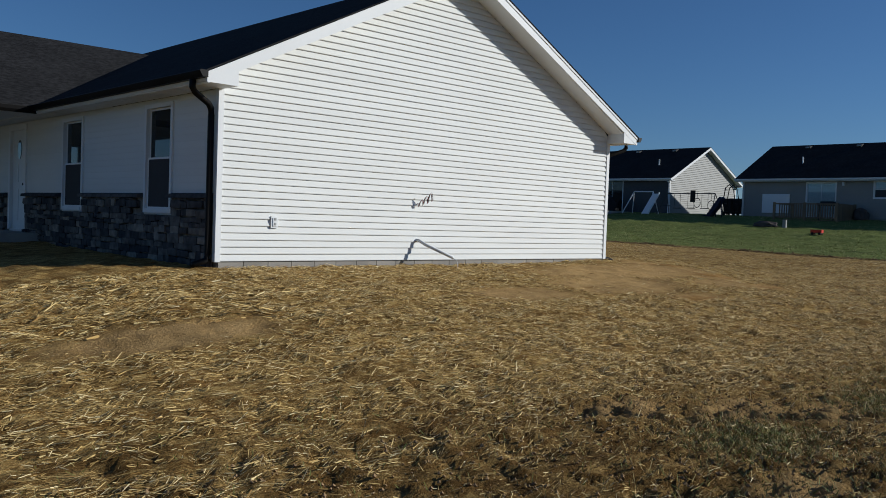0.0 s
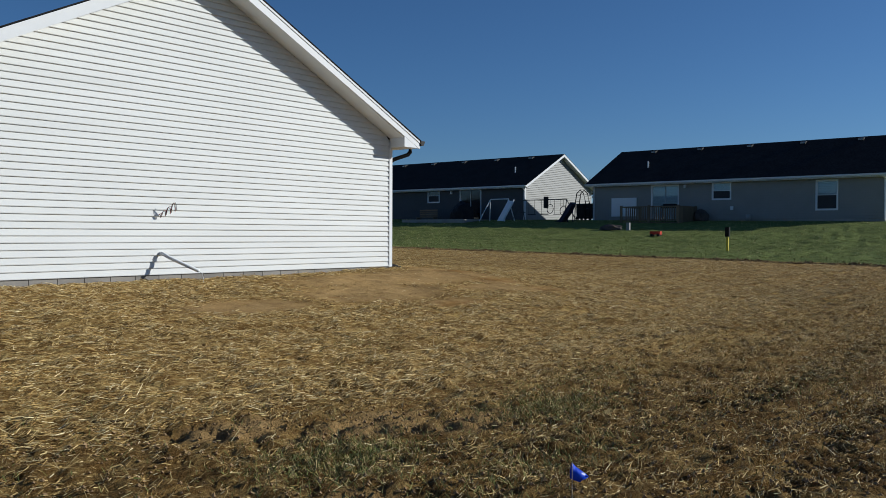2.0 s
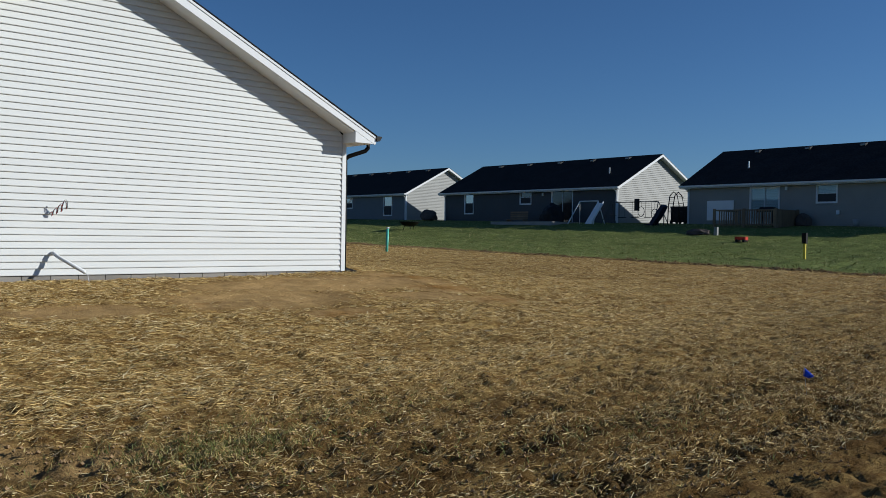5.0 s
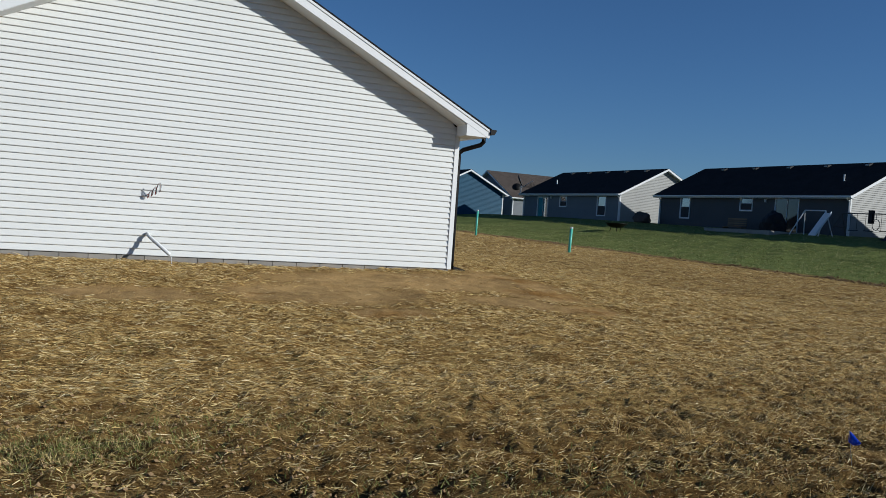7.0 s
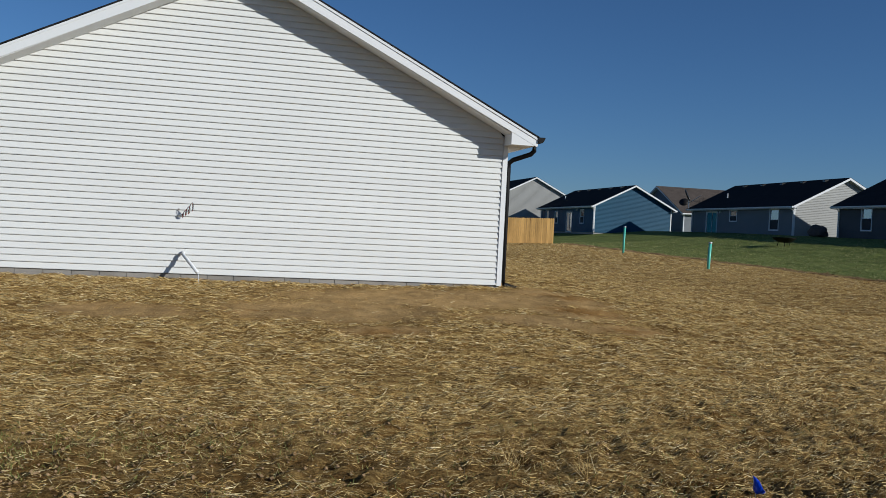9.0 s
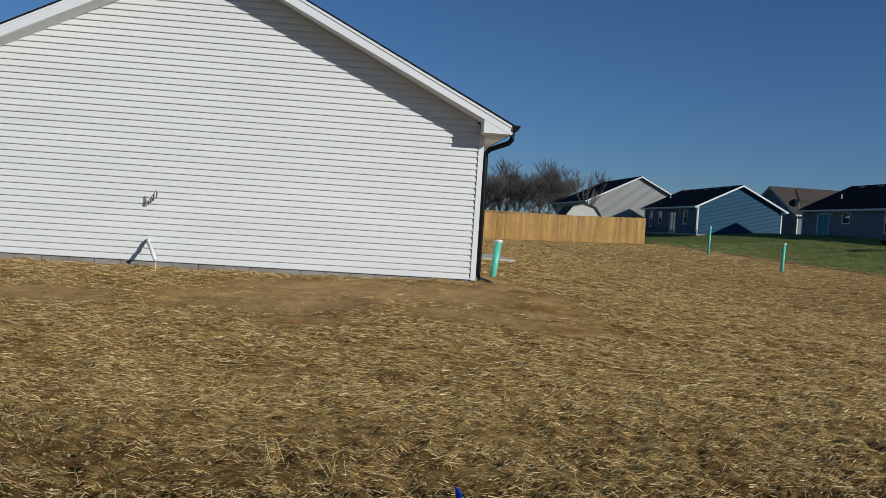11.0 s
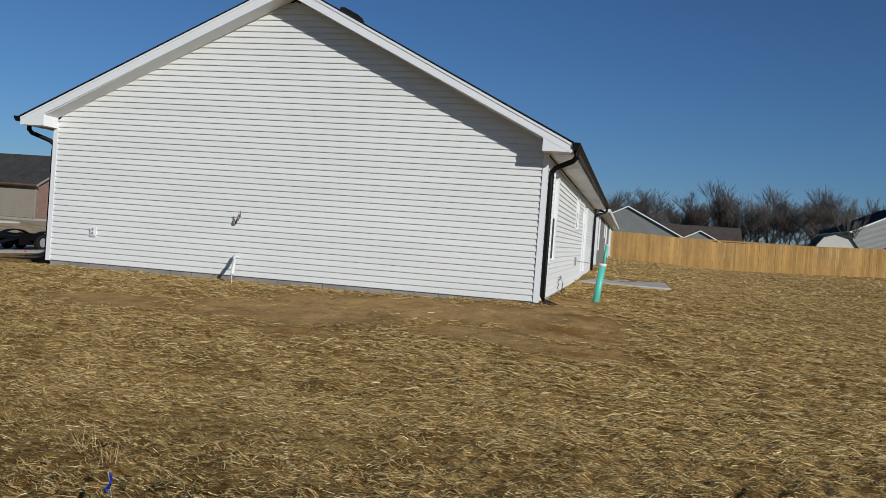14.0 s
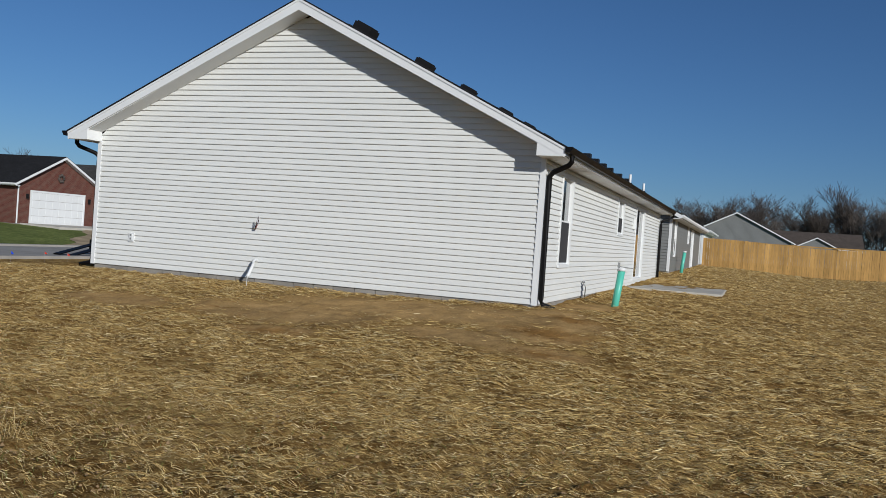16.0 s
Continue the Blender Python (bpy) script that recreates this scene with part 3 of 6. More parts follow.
    # the straw's own shadow, put into the soil colour under the cover
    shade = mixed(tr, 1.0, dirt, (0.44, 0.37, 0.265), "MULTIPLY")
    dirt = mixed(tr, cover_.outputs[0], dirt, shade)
    hay = ramp(tr, fine.outputs[0], [(0.3, (0.35, 0.225, 0.068)), (0.7, (0.69, 0.50, 0.19))])
    dirt = mixed(tr, thin.outputs[0], dirt, hay)
    # damp hollows; the last two, wide ones paint the house's shade onto the soil
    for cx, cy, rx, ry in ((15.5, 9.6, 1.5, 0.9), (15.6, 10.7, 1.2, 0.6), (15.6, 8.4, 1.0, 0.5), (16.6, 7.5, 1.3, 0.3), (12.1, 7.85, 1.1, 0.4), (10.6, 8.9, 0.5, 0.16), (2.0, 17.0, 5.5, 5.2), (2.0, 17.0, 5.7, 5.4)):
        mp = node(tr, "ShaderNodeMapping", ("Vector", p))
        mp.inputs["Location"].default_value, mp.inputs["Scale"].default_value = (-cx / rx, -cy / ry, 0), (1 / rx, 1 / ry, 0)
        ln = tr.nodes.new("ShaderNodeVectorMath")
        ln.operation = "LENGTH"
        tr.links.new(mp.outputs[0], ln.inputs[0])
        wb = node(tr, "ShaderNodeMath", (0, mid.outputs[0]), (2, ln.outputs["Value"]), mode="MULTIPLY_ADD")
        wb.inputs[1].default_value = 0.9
        damp_shade = ramp(tr, wb.outputs[0], [(0.55, (0.70, 0.60, 0.46)), (1.15, (1.0, 1.0, 1.0))])
        dirt = mixed(tr, 1.0, dirt, damp_shade, "MULTIPLY")
    # far lawn
    sep = node(tr, "ShaderNodeSeparateXYZ", ("Vector", p))
    wob = node(tr, "ShaderNodeMath", (0, mid.outputs[0]), mode="MULTIPLY_ADD")
    wob.inputs[1].default_value, wob.inputs[2].default_value = 1.2, -0.6 - LOT
    skew = node(tr, "ShaderNodeMath", (0, sep.outputs[1]), (2, sep.outputs[0]), mode="MULTIPLY_ADD")
    skew.inputs[1].default_value = -0.075
    edge = node(tr, "ShaderNodeMath", (0, skew.outputs[0]), (1, wob.outputs[0]), mode="ADD")
    west = node(tr, "ShaderNodeMath", (0, sep.outputs[0]), mode="MULTIPLY_ADD")
    west.inputs[1].default_value, west.inputs[2].default_value = -1.0, -15.0
    both = node(tr, "ShaderNodeMath", (0, edge.outputs[0]), (1, west.outputs[0]), mode="MAXIMUM")
    north = node(tr, "ShaderNodeMath", (0, sep.outputs[1]), mode="ADD")
    north.inputs[1].default_value = -57.0
    both = node(tr, "ShaderNodeMath", (0, both.outputs[0]), (1, north.outputs[0]), mode="MAXIMUM")
    mask = ramp(tr, both.outputs[0], [(0.0, (0.0,)), (0.35, (1.0,))])
    lawn = ramp(tr, mid.outputs[0], [(0.3, (0.10, 0.135, 0.034)), (0.7, (0.22, 0.25, 0.075))])
    lawn = mixed(tr, 1.0, lawn, ramp(tr, fine.outputs[0], [(0.3, (0.55,)), (0.65, (1.2,))]), "MULTIPLY")
    lawn = mixed(tr, 1.0, lawn, ramp(tr, big.outputs[0], [(0.35, (0.8,)), (0.65, (1.15,))]), "MULTIPLY")
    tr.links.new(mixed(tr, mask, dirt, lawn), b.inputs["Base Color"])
    h = node(tr, "ShaderNodeMath", (0, mid.outputs[0]), (1, fine.outputs[0]), mode="ADD")
    bumped(tr, b, h.outputs[0], 0.9, 0.03)
    return m


ground()


# ---- the white house ----
ZB, ZS = 0.12, 2.53          # foot of the siding, soffit
MID, PEAK, RUN = (WX0 + WX1) / 2, 5.16, 4.93
FY = 11.217                  # outer face of the rake boards


def roof_z(x):
    return PEAK - 0.5 * abs(x - MID)


FRONT_OPEN = [(13.05, 13.94, 0.80, 2.42), (16.57, 17.52, 0.79, 2.42), (19.68, 20.60, 0.30, 2.40)]
BACK_OPEN = [(13.12, 14.10, 0.75, 2.38), (19.95, 20.95, 1.52, 2.40), (23.52, 25.5, 0.30, 2.40)]


def white_house():
    h = thing("white_house", (MID, 20.8, 0.0), "new one-storey house in white vinyl siding under a charcoal shingle roof", "house")
    south = facing((0, WY0, 0), (1, 0, 0), (0, -1, 0))
    north = facing((0, WY1, 0), (1, 0, 0), (0, 1, 0))
    west = facing((WX0, 0, 0), (0, 1, 0), (-1, 0, 0))
    east = facing((WX1, 0, 0), (0, 1, 0), (1, 0, 0))
    top = PEAK - 0.235
    tri = [(WX0, ZS), (WX1, ZS), (WX1, top - 2.25), (MID, top), (WX0, top - 2.25)]

    def under(z):
        w = min(WX1 - MID, (top + 0.03 - z) * 2)
        return MID - w, MID + w

    walls = {}
    for name, to, a, b, holes, gable in (("south", south, WX0, WX1, (), 1), ("north", north, WX0, WX1, (), 1),
                                         ("west", west, WY0 + 0.13, WY1 - 0.13, FRONT_OPEN, 0), ("east", east, WY0 + 0.13, WY1 - 0.13, BACK_OPEN, 0)):
        s = wall_body(to, a, b, ZB, ZS, 0.12, holes)
        if gable:
            s.prism([to(u, 0, z) for u, z in tri], to(0, -0.12, 0) - to(0, 0, 0))
        walls[name] = part("wall", s.mesh("wall", WHITE_SIDING), None, h)
    for name, to, a, b, z0, holes, roof in (("south", south, WX0 + 0.055, WX1 - 0.055, ZB, (), under), ("east", east, WY0 + 0.055, WY1 - 0.055, ZB, BACK_OPEN, None),
                                            ("west", west, WY0 + 0.055, WY1 - 0.055, 1.12, FRONT_OPEN, None)):
        for v, f in lap_strips(to, a, b, z0, top - 0.03 if roof else ZS, holes, roof, COURSE, 0.35 if name == "west" else 1.25):
            part("siding_course", mesh_of("siding_course", v, f, WHITE_SIDING), None, walls[name])
    for x, y, sx, sy in ((WX0, WY0, 1, 1), (WX1, WY0, -1, 1), (WX0, WY1, 1, -1), (WX1, WY1, -1, -1)):
        s = Shape()
        s.box((x - sx * 0.034, y - sy * 0.034, ZB - 0.01), (x + sx * 0.052, y, ZS + 0.1))
        s.box((x - sx * 0.034, y, ZB - 0.01), (x, y + sy * 0.052, ZS - 0.002))
        part("corner_trim", s.mesh("corner_trim", WHITE_TRIM), None, h, "white vinyl corner post")
    # footing of blocks
    fnd = Shape()
    fnd.box((WX0 + 0.03, WY0 + 0.03, -0.6), (WX1 - 0.03, WY1 - 0.03, ZB - 0.002))
    fnd = part("foundation", fnd.mesh("foundation", BLOCK), None, h, "grey concrete block footing")
    s = Shape()
    s.box((-0.199, 0, -0.19), (0.199, 0.03, 0.0))
    block = s.mesh("block", BLOCK)
    for i in range(22):
        o = part("block", block, None, fnd)
        o.location = (WX0 + 0.24 + i * 0.408, WY0 + 0.004, ZB - 0.006)
    for i in range(45):
        o = part("block", block, None, fnd)
        o.matrix_basis = pose(WX1 - 0.004, WY0 + 0.24 + i * 0.408, ZB - 0.006, 0, 0, 90)
    # windows and doors
    for i, (a, b, c, d) in enumerate(FRONT_OPEN[:2]):
        window(h, west, a, b, c, d, trim=0.035, screen=True)
    for i, (a, b, c, d) in enumerate(BACK_OPEN):
        window(h, east, a, b, c, d, "patio_door" if i == 2 else "window", i == 2, 0.03, None, i < 2)
    a, b, c, d = FRONT_OPEN[2]
    s = Shape()
    for p, q, lo, hi in ((a - 0.09, a + 0.02, c, d + 0.09), (b - 0.02, b + 0.09, c, d + 0.09), (a + 0.02, b - 0.02, d - 0.02, d + 0.09)):
        s.prism([west(p, 0.035, lo), west(q, 0.035, lo), west(q, 0.035, hi), west(p, 0.035, hi)], west(0, -0.12, 0) - west(0, 0, 0))
    frame_ = part("front_door", s.mesh("front_door", WHITE_TRIM), None, h, "white panelled front door, closed")
    s = Shape()
    s.prism([west(a + 0.02, -0.03, c), west(b - 0.02, -0.03, c), west(b - 0.02, -0.03, d - 0.02), west(a + 0.02, -0.03, d - 0.02)], west(0, -0.045, 0) - west(0, 0, 0))
    for lo, hi in ((c + 0.2, c + 0.85), (c + 1.0, c + 1.4)):
        for p, q in ((a + 0.12, (a + b) / 2 - 0.05), ((a + b) / 2 + 0.05, b - 0.12)):
            s.prism([west(p, -0.018, lo), west(q, -0.018, lo), west(q, -0.018, hi), west(p, -0.018, hi)], west(0, -0.012, 0) - west(0, 0, 0))
    part("door_leaf", s.mesh("door_leaf", WHITE_TRIM), None, frame_)
    s = Shape()
    s.prism([west(MX, -0.018, MZ) for MX, MZ in [((a + b) / 2 + 0.11 * math.cos(t * math.pi / 8), c + 1.68 + 0.2 * math.sin(t * math.pi / 8)) for t in range(16)]], west(0, -0.012, 0) - west(0, 0, 0))
    part("door_light", s.mesh("door_light", GLASS), None, frame_, "oval glass light")
    s = Shape()
    s.bar([west(a + 0.10, -0.03, c + 0.95), west(a + 0.10, 0.03, c + 0.95)], 0.025)
    s.bar([west(a + 0.10, -0.03, c + 1.08), west(a + 0.10, 0.0, c + 1.08)], 0.028)
    part("handle", s.mesh("handle", BLACK_PLASTIC), None, frame_, "black door handle and lock")
    # roof
    y0, y1 = FY, WY1 + 0.44
    for sgn in (-1, 1):
        ex, ez = MID + sgn * RUN, PEAK - 0.5 * RUN
        s = Shape()
        s.prism([(MID, y0 - 0.02, PEAK), (ex + sgn * 0.02, y0 - 0.02, ez - 0.01), (ex + sgn * 0.02, y0 - 0.02, ez - 0.03), (MID, y0 - 0.02, PEAK - 0.022)], (0, y1 - y0 + 0.04, 0))
        roof = part("roof", s.mesh("roof", BLACK_SHINGLE), None, h, "charcoal asphalt shingle slope")
        for y in (y0, y1 - 0.03):
            s = Shape()
            s.prism([(MID, y, PEAK - 0.024), (ex, y, ez - 0.034), (ex, y, ez - 0.165), (ex - sgn * 0.02, y, ez - 0.18), (MID, y, PEAK - 0.225)], (0, 0.03, 0))
            s.prism([(MID, y - 0.012, PEAK - 0.026), (ex, y - 0.012, ez - 0.036), (ex, y - 0.012, ez - 0.075), (MID, y - 0.012, PEAK - 0.07)], (0, 0.012, 0))
            part("rake_board", s.mesh("rake_board", WHITE_TRIM), None, roof, "white rake board")
        for y, w in ((y0 + 0.03, WY0 - y0 - 0.05), (WY1 + 0.02, 0.39)):
            s = Shape()
            s.prism([(MID, y, PEAK - 0.195), (ex - sgn * 0.42, y, ez + 0.015), (ex - sgn * 0.42, y, ez + 0.0), (MID, y, PEAK - 0.21)], (0, w, 0))
            part("rake_soffit", s.mesh("rake_soffit", WHITE_TRIM), None, roof, "white rake soffit")
        wx = WX0 if sgn < 0 else WX1
        s = Shape()
        s.box((wx + sgn * 0.026, WY0 - 0.02, ZS), (ex - sgn * 0.02, WY1 + 0.4, ZS + 0.015))
        n = 60
        for i in range(n):
            yy = WY0 + (WY1 - WY0) * (i + 0.5) / n
            s.box((wx + sgn * 0.03, yy - 0.15, ZS - 0.004), (ex - sgn * 0.03, yy - 0.012, ZS - 0.0005))
        part("eave_soffit", s.mesh("eave_soffit", WHITE_TRIM), None, roof, "white ribbed eave soffit")
        s = Shape()
        s.prism([(wx - sgn * 0.04, FY + 0.004, ZS - 0.004), (ex - sgn * 0.03, FY + 0.004, ZS - 0.004), (ex - sgn * 0.03, FY + 0.004, ez - 0.15), (wx - sgn * 0.04, FY + 0.004, ez + 0.04)], (0, WY0 - FY - 0.03, 0))
        part("eave_return", s.mesh("eave_return", WHITE_TRIM), None, roof, "white boxed eave return")
        s = Shape()
        s.box((ex - sgn * 0.02, y0 + 0.03, ez - 0.15), (ex + sgn * 0.0, y1 - 0.03, ez - 0.035))
        part("fascia", s.mesh("fascia", WHITE_TRIM), None, roof)
        s = Shape()
        g = ex + sgn * 0.002
        outer = [(g, -0.02), (g + sgn * 0.112, -0.02), (g + sgn * 0.122, -0.032), (g + sgn * 0.102, -0.072), (g + sgn * 0.075, -0.112), (g, -0.112)]
        s.prism([(x, y0 - 0.03, ez + z) for x, z in outer], (0, y1 - y0 + 0.06, 0))
        part("gutter", s.mesh("gutter", BRONZE), None, roof, "dark bronze gutter")
        for yy, sg in ((WY0 + 0.075, 1), (WY1 - 0.075, -1)):
            s = Shape()
            gx, zt = ex + sgn * 0.05, ez - 0.12
            pts = [(gx, yy - 0.2 * sg, zt), (gx, yy - 0.2 * sg, zt - 0.10), (gx - sgn * 0.05, yy - 0.18 * sg, zt - 0.16), (wx + sgn * 0.15, yy - 0.04 * sg, zt - 0.27), (wx + sgn * 0.09, yy, zt - 0.33), (wx + sgn * 0.085, yy, zt - 0.42),
                   (wx + sgn * 0.085, yy, 0.22), (wx + sgn * 0.12, yy - 0.01 * sg, 0.13), (wx + sgn * 0.34, yy - 0.05 * sg, 0.07)]
            s.bar(pts, 0.047, 8, 0.9)
            part("downspout", s.mesh("downspout", BRONZE, True), None, roof, "dark bronze downspout")
    return h


HOUSE = white_house()

# ---- the neighbours ----
S, N = True, False
gable_house("grey_house", "new one-storey house in grey vinyl siding", 5.7, 14.73, 35.0, 55.0, 0.39, 2.83, "y", GREY_SIDING, BLACK_SHINGLE,
            [("e", 1.6, 2.5, 0.65, 2.2, N), ("e", 9.5, 10.4, 1.35, 2.2, N), ("e", 12.2, 14.0, 0.1, 2.1, S)])
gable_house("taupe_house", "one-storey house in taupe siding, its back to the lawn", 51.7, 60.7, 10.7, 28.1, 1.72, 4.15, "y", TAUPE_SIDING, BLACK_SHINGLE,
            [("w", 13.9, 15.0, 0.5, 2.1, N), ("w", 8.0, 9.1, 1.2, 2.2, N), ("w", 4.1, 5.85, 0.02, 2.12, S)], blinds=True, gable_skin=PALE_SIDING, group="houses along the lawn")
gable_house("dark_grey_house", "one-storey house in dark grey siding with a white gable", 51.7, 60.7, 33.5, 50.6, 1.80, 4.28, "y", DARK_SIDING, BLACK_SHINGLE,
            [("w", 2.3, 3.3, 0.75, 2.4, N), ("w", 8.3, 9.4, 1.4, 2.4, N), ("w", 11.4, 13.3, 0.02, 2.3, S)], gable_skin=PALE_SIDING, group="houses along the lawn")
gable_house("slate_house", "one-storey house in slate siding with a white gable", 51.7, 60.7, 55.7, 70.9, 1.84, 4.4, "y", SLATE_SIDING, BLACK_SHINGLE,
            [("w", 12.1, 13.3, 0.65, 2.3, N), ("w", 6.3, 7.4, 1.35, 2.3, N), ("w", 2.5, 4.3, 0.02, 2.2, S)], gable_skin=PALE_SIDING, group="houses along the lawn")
gable_house("blue_house", "one-storey house in deep blue siding with white rakes", 44.9, 53.3, 78.0, 93.4, 1.75, 4.45, "y", BLUE_SIDING, BLACK_SHINGLE,
            [("w", 11.8, 12.8, 0.9, 2.3, N), ("w", 8.0, 9.6, 0.02, 2.1, S), ("w", 4.5, 5.4, 0.9, 2.2, N), ("w", 1.6, 2.5, 0.6, 2.3, N)], group="houses along the lawn")
gable_house("pale_house", "pale house beyond the wooden fence", 39.4, 51.8, 98.0, 114.0, 2.4, 5.05, "y", PALE_SIDING, BLACK_SHINGLE, [])
gable_house("far_grey_house", "low grey house showing over the fence", 8.3, 22.6, 122.0, 138.0, 1.3, 3.75, "y", GREY_SIDING, BLACK_SHINGLE, [])
gable_house("brick_house", "red brick house with a white garage door", -46.0, -27.0, 41.2, 48.8, 0.1, 2.75, "x", BRICK, BLACK_SHINGLE, [])
gable_house("tan_house", "tan house with a cream garage door", -46.0, -27.0, 54.0, 63.0, 0.3, 2.85, "x", TAN_SIDING, GREY_SHINGLE, [], gable_skin=PALE_BRICK, trim_mat=TAN_SIDING, gutter_mat=BROWN_TRIM)

# ---- more of the white house ----
def cross_wing():
    """The porch wing on the street side: its own ridge, met by the main slope in a valley."""
    h = HOUSE
    ry, rz, ey, ez = 22.0, 4.72, 17.9, 2.67
    for sgn in (-1, 1):
        e = ry + sgn * (ry - ey)
        vx_top, vx_low = MID - (PEAK - rz) * 2, MID - (PEAK - ez) * 2
        s = Shape()
        ring = [(2.2, e, ez), (vx_low + 0.05, e, ez), (vx_top + 0.05, ry, rz), (2.2, ry, rz)]
        if sgn > 0:
            ring = ring[::-1]
        s.prism([(x, y, z + 0.01) for x, y, z in ring], (0, 0, -0.035))
        roof = part("wing_roof", s.mesh("wing_roof", BLACK_SHINGLE), None, h, "charcoal shingle slope of the porch wing")
        s = Shape()
        g = e + sgn * 0.002
        s.prism([(2.2, y, ez + z) for y, z in [(g, -0.02), (g + sgn * 0.115, -0.02), (g + sgn * 0.105, -0.085), (g + sgn * 0.075, -0.135), (g, -0.135)]], (vx_low - 2.1, 0, 0))
        part("gutter", s.mesh("gutter", BRONZE), None, roof, "dark bronze gutter")
        s = Shape()
        s.box((2.25, min(e, ry + sgn * 3.6), ZS), (WX0 - 0.4, max(e, ry + sgn * 3.6), ZS + 0.015))
        part("eave_soffit", s.mesh("eave_soffit", WHITE_TRIM), None, roof)
    s = Shape()
    s.prism([(2.3, ey + 0.4, ZS), (2.3, 2 * ry - ey - 0.4, ZS), (2.3, ry, rz - 0.12)], (0.1, 0, 0))
    part("wing_gable", s.mesh("wing_gable", WHITE_SIDING), None, h)
    s = Shape()
    s.box((2.4, ey + 0.4, ZS + 0.016), (WX0 - 0.03, 2 * ry - ey - 0.4, ZS + 0.03))
    part("porch_ceiling", s.mesh("porch_ceiling", WHITE_TRIM), None, h)
    for y in (ey + 0.5, 2 * ry - ey - 0.6):
        s = Shape()
        s.box((2.42, y, 0.28), (2.56, y + 0.14, ZS))
        s.box((2.39, y - 0.03, 0.28), (2.59, y + 0.17, 0.48))
        part("porch_post", s.mesh("porch_post", WHITE_TRIM), None, h)
    s = Shape()
    s.box((2.3, 18.6, -0.5), (WX0 - 0.06, 25.6, 0.27))
    part("porch_slab", s.mesh("porch_slab", CONCRETE), None, h, "grey concrete porch slab")


def stone_wainscot():
    """Ledge stones laid in rough courses under the front windows, with a cap on top."""
    rng = random.Random(4)
    meshes = []
    for k in range(10):
        bm = bmesh.new()
        bmesh.ops.create_cube(bm, size=1.0)
        bmesh.ops.bevel(bm, geom=bm.edges[:], offset=0.09, segments=1, affect="EDGES")
        for v in bm.verts:
            v.co += Vector((rng.uniform(-0.05, 0.05), rng.uniform(-0.05, 0.05), rng.uniform(-0.05, 0.05)))
        me = bpy.data.meshes.new("stone")
        bm.to_mesh(me)
        bm.free()
        me.materials.append(STONE)
        meshes.append(me)
    s = Shape()
    west = facing((WX0, 0, 0), (0, 1, 0), (-1, 0, 0))
    holes = [(a - 0.05, b + 0.05, c - 0.06, d) for a, b, c, d in FRONT_OPEN]
    body = Shape()
    cuts = wall_body(west, WY0 + 0.09, WY1 - 0.2, -0.25, 1.0, 0.012, holes)
    for v in cuts.v:
        body.v.append((v[0] - 0.034 + 0.012, v[1], v[2]))
    body.f = cuts.f
    base = part("stone_wainscot", body.mesh("stone_wainscot", STONE), None, HOUSE, "dark ledge stone along the foot of the front wall")
    z = -0.22
    while z < 0.98:
        hgt = min(rng.choice((0.07, 0.09, 0.11, 0.13)), 1.0 - z)
        if hgt < 0.03:
            break
        y = WY0 + 0.09
        while y < 23.2:
            w = rng.uniform(0.13, 0.42)
            mid = y + w / 2
            if not any(a - 0.12 < mid + w * 0.35 and mid - w * 0.35 < b + 0.12 and z + hgt > c - 0.02 for a, b, c, d in FRONT_OPEN):
                o = part("stone", meshes[rng.randrange(10)], None, base)
                o.matrix_basis = Matrix.Translation((WX0 - 0.055, mid, z + hgt / 2 + rng.uniform(-0.012, 0.012))) @ Matrix.Rotation(rng.uniform(-0.03, 0.03), 4, "X") @ Matrix.Diagonal((rng.uniform(0.04, 0.10), w - 0.012, hgt * rng.uniform(0.75, 1.15), 1))
            y += w
        z += hgt
    for a, b in ((WY0 + 0.09, FRONT_OPEN[0][0] - 0.06), (FRONT_OPEN[0][1] + 0.06, FRONT_OPEN[1][0] - 0.06), (FRONT_OPEN[1][1] + 0.06, FRONT_OPEN[2][0] - 0.1), (FRONT_OPEN[2][1] + 0.1, 24.0)):
        s = Shape()
        s.prism([(WX0 - 0.01, a, 1.0), (WX0 - 0.13, a, 1.0), (WX0 - 0.12, a, 1.05), (WX0 - 0.01, a, 1.075)], (0, b - a, 0))
        part("stone_cap", s.mesh("stone_cap", STONE), None, base, "dark stone sill cap")


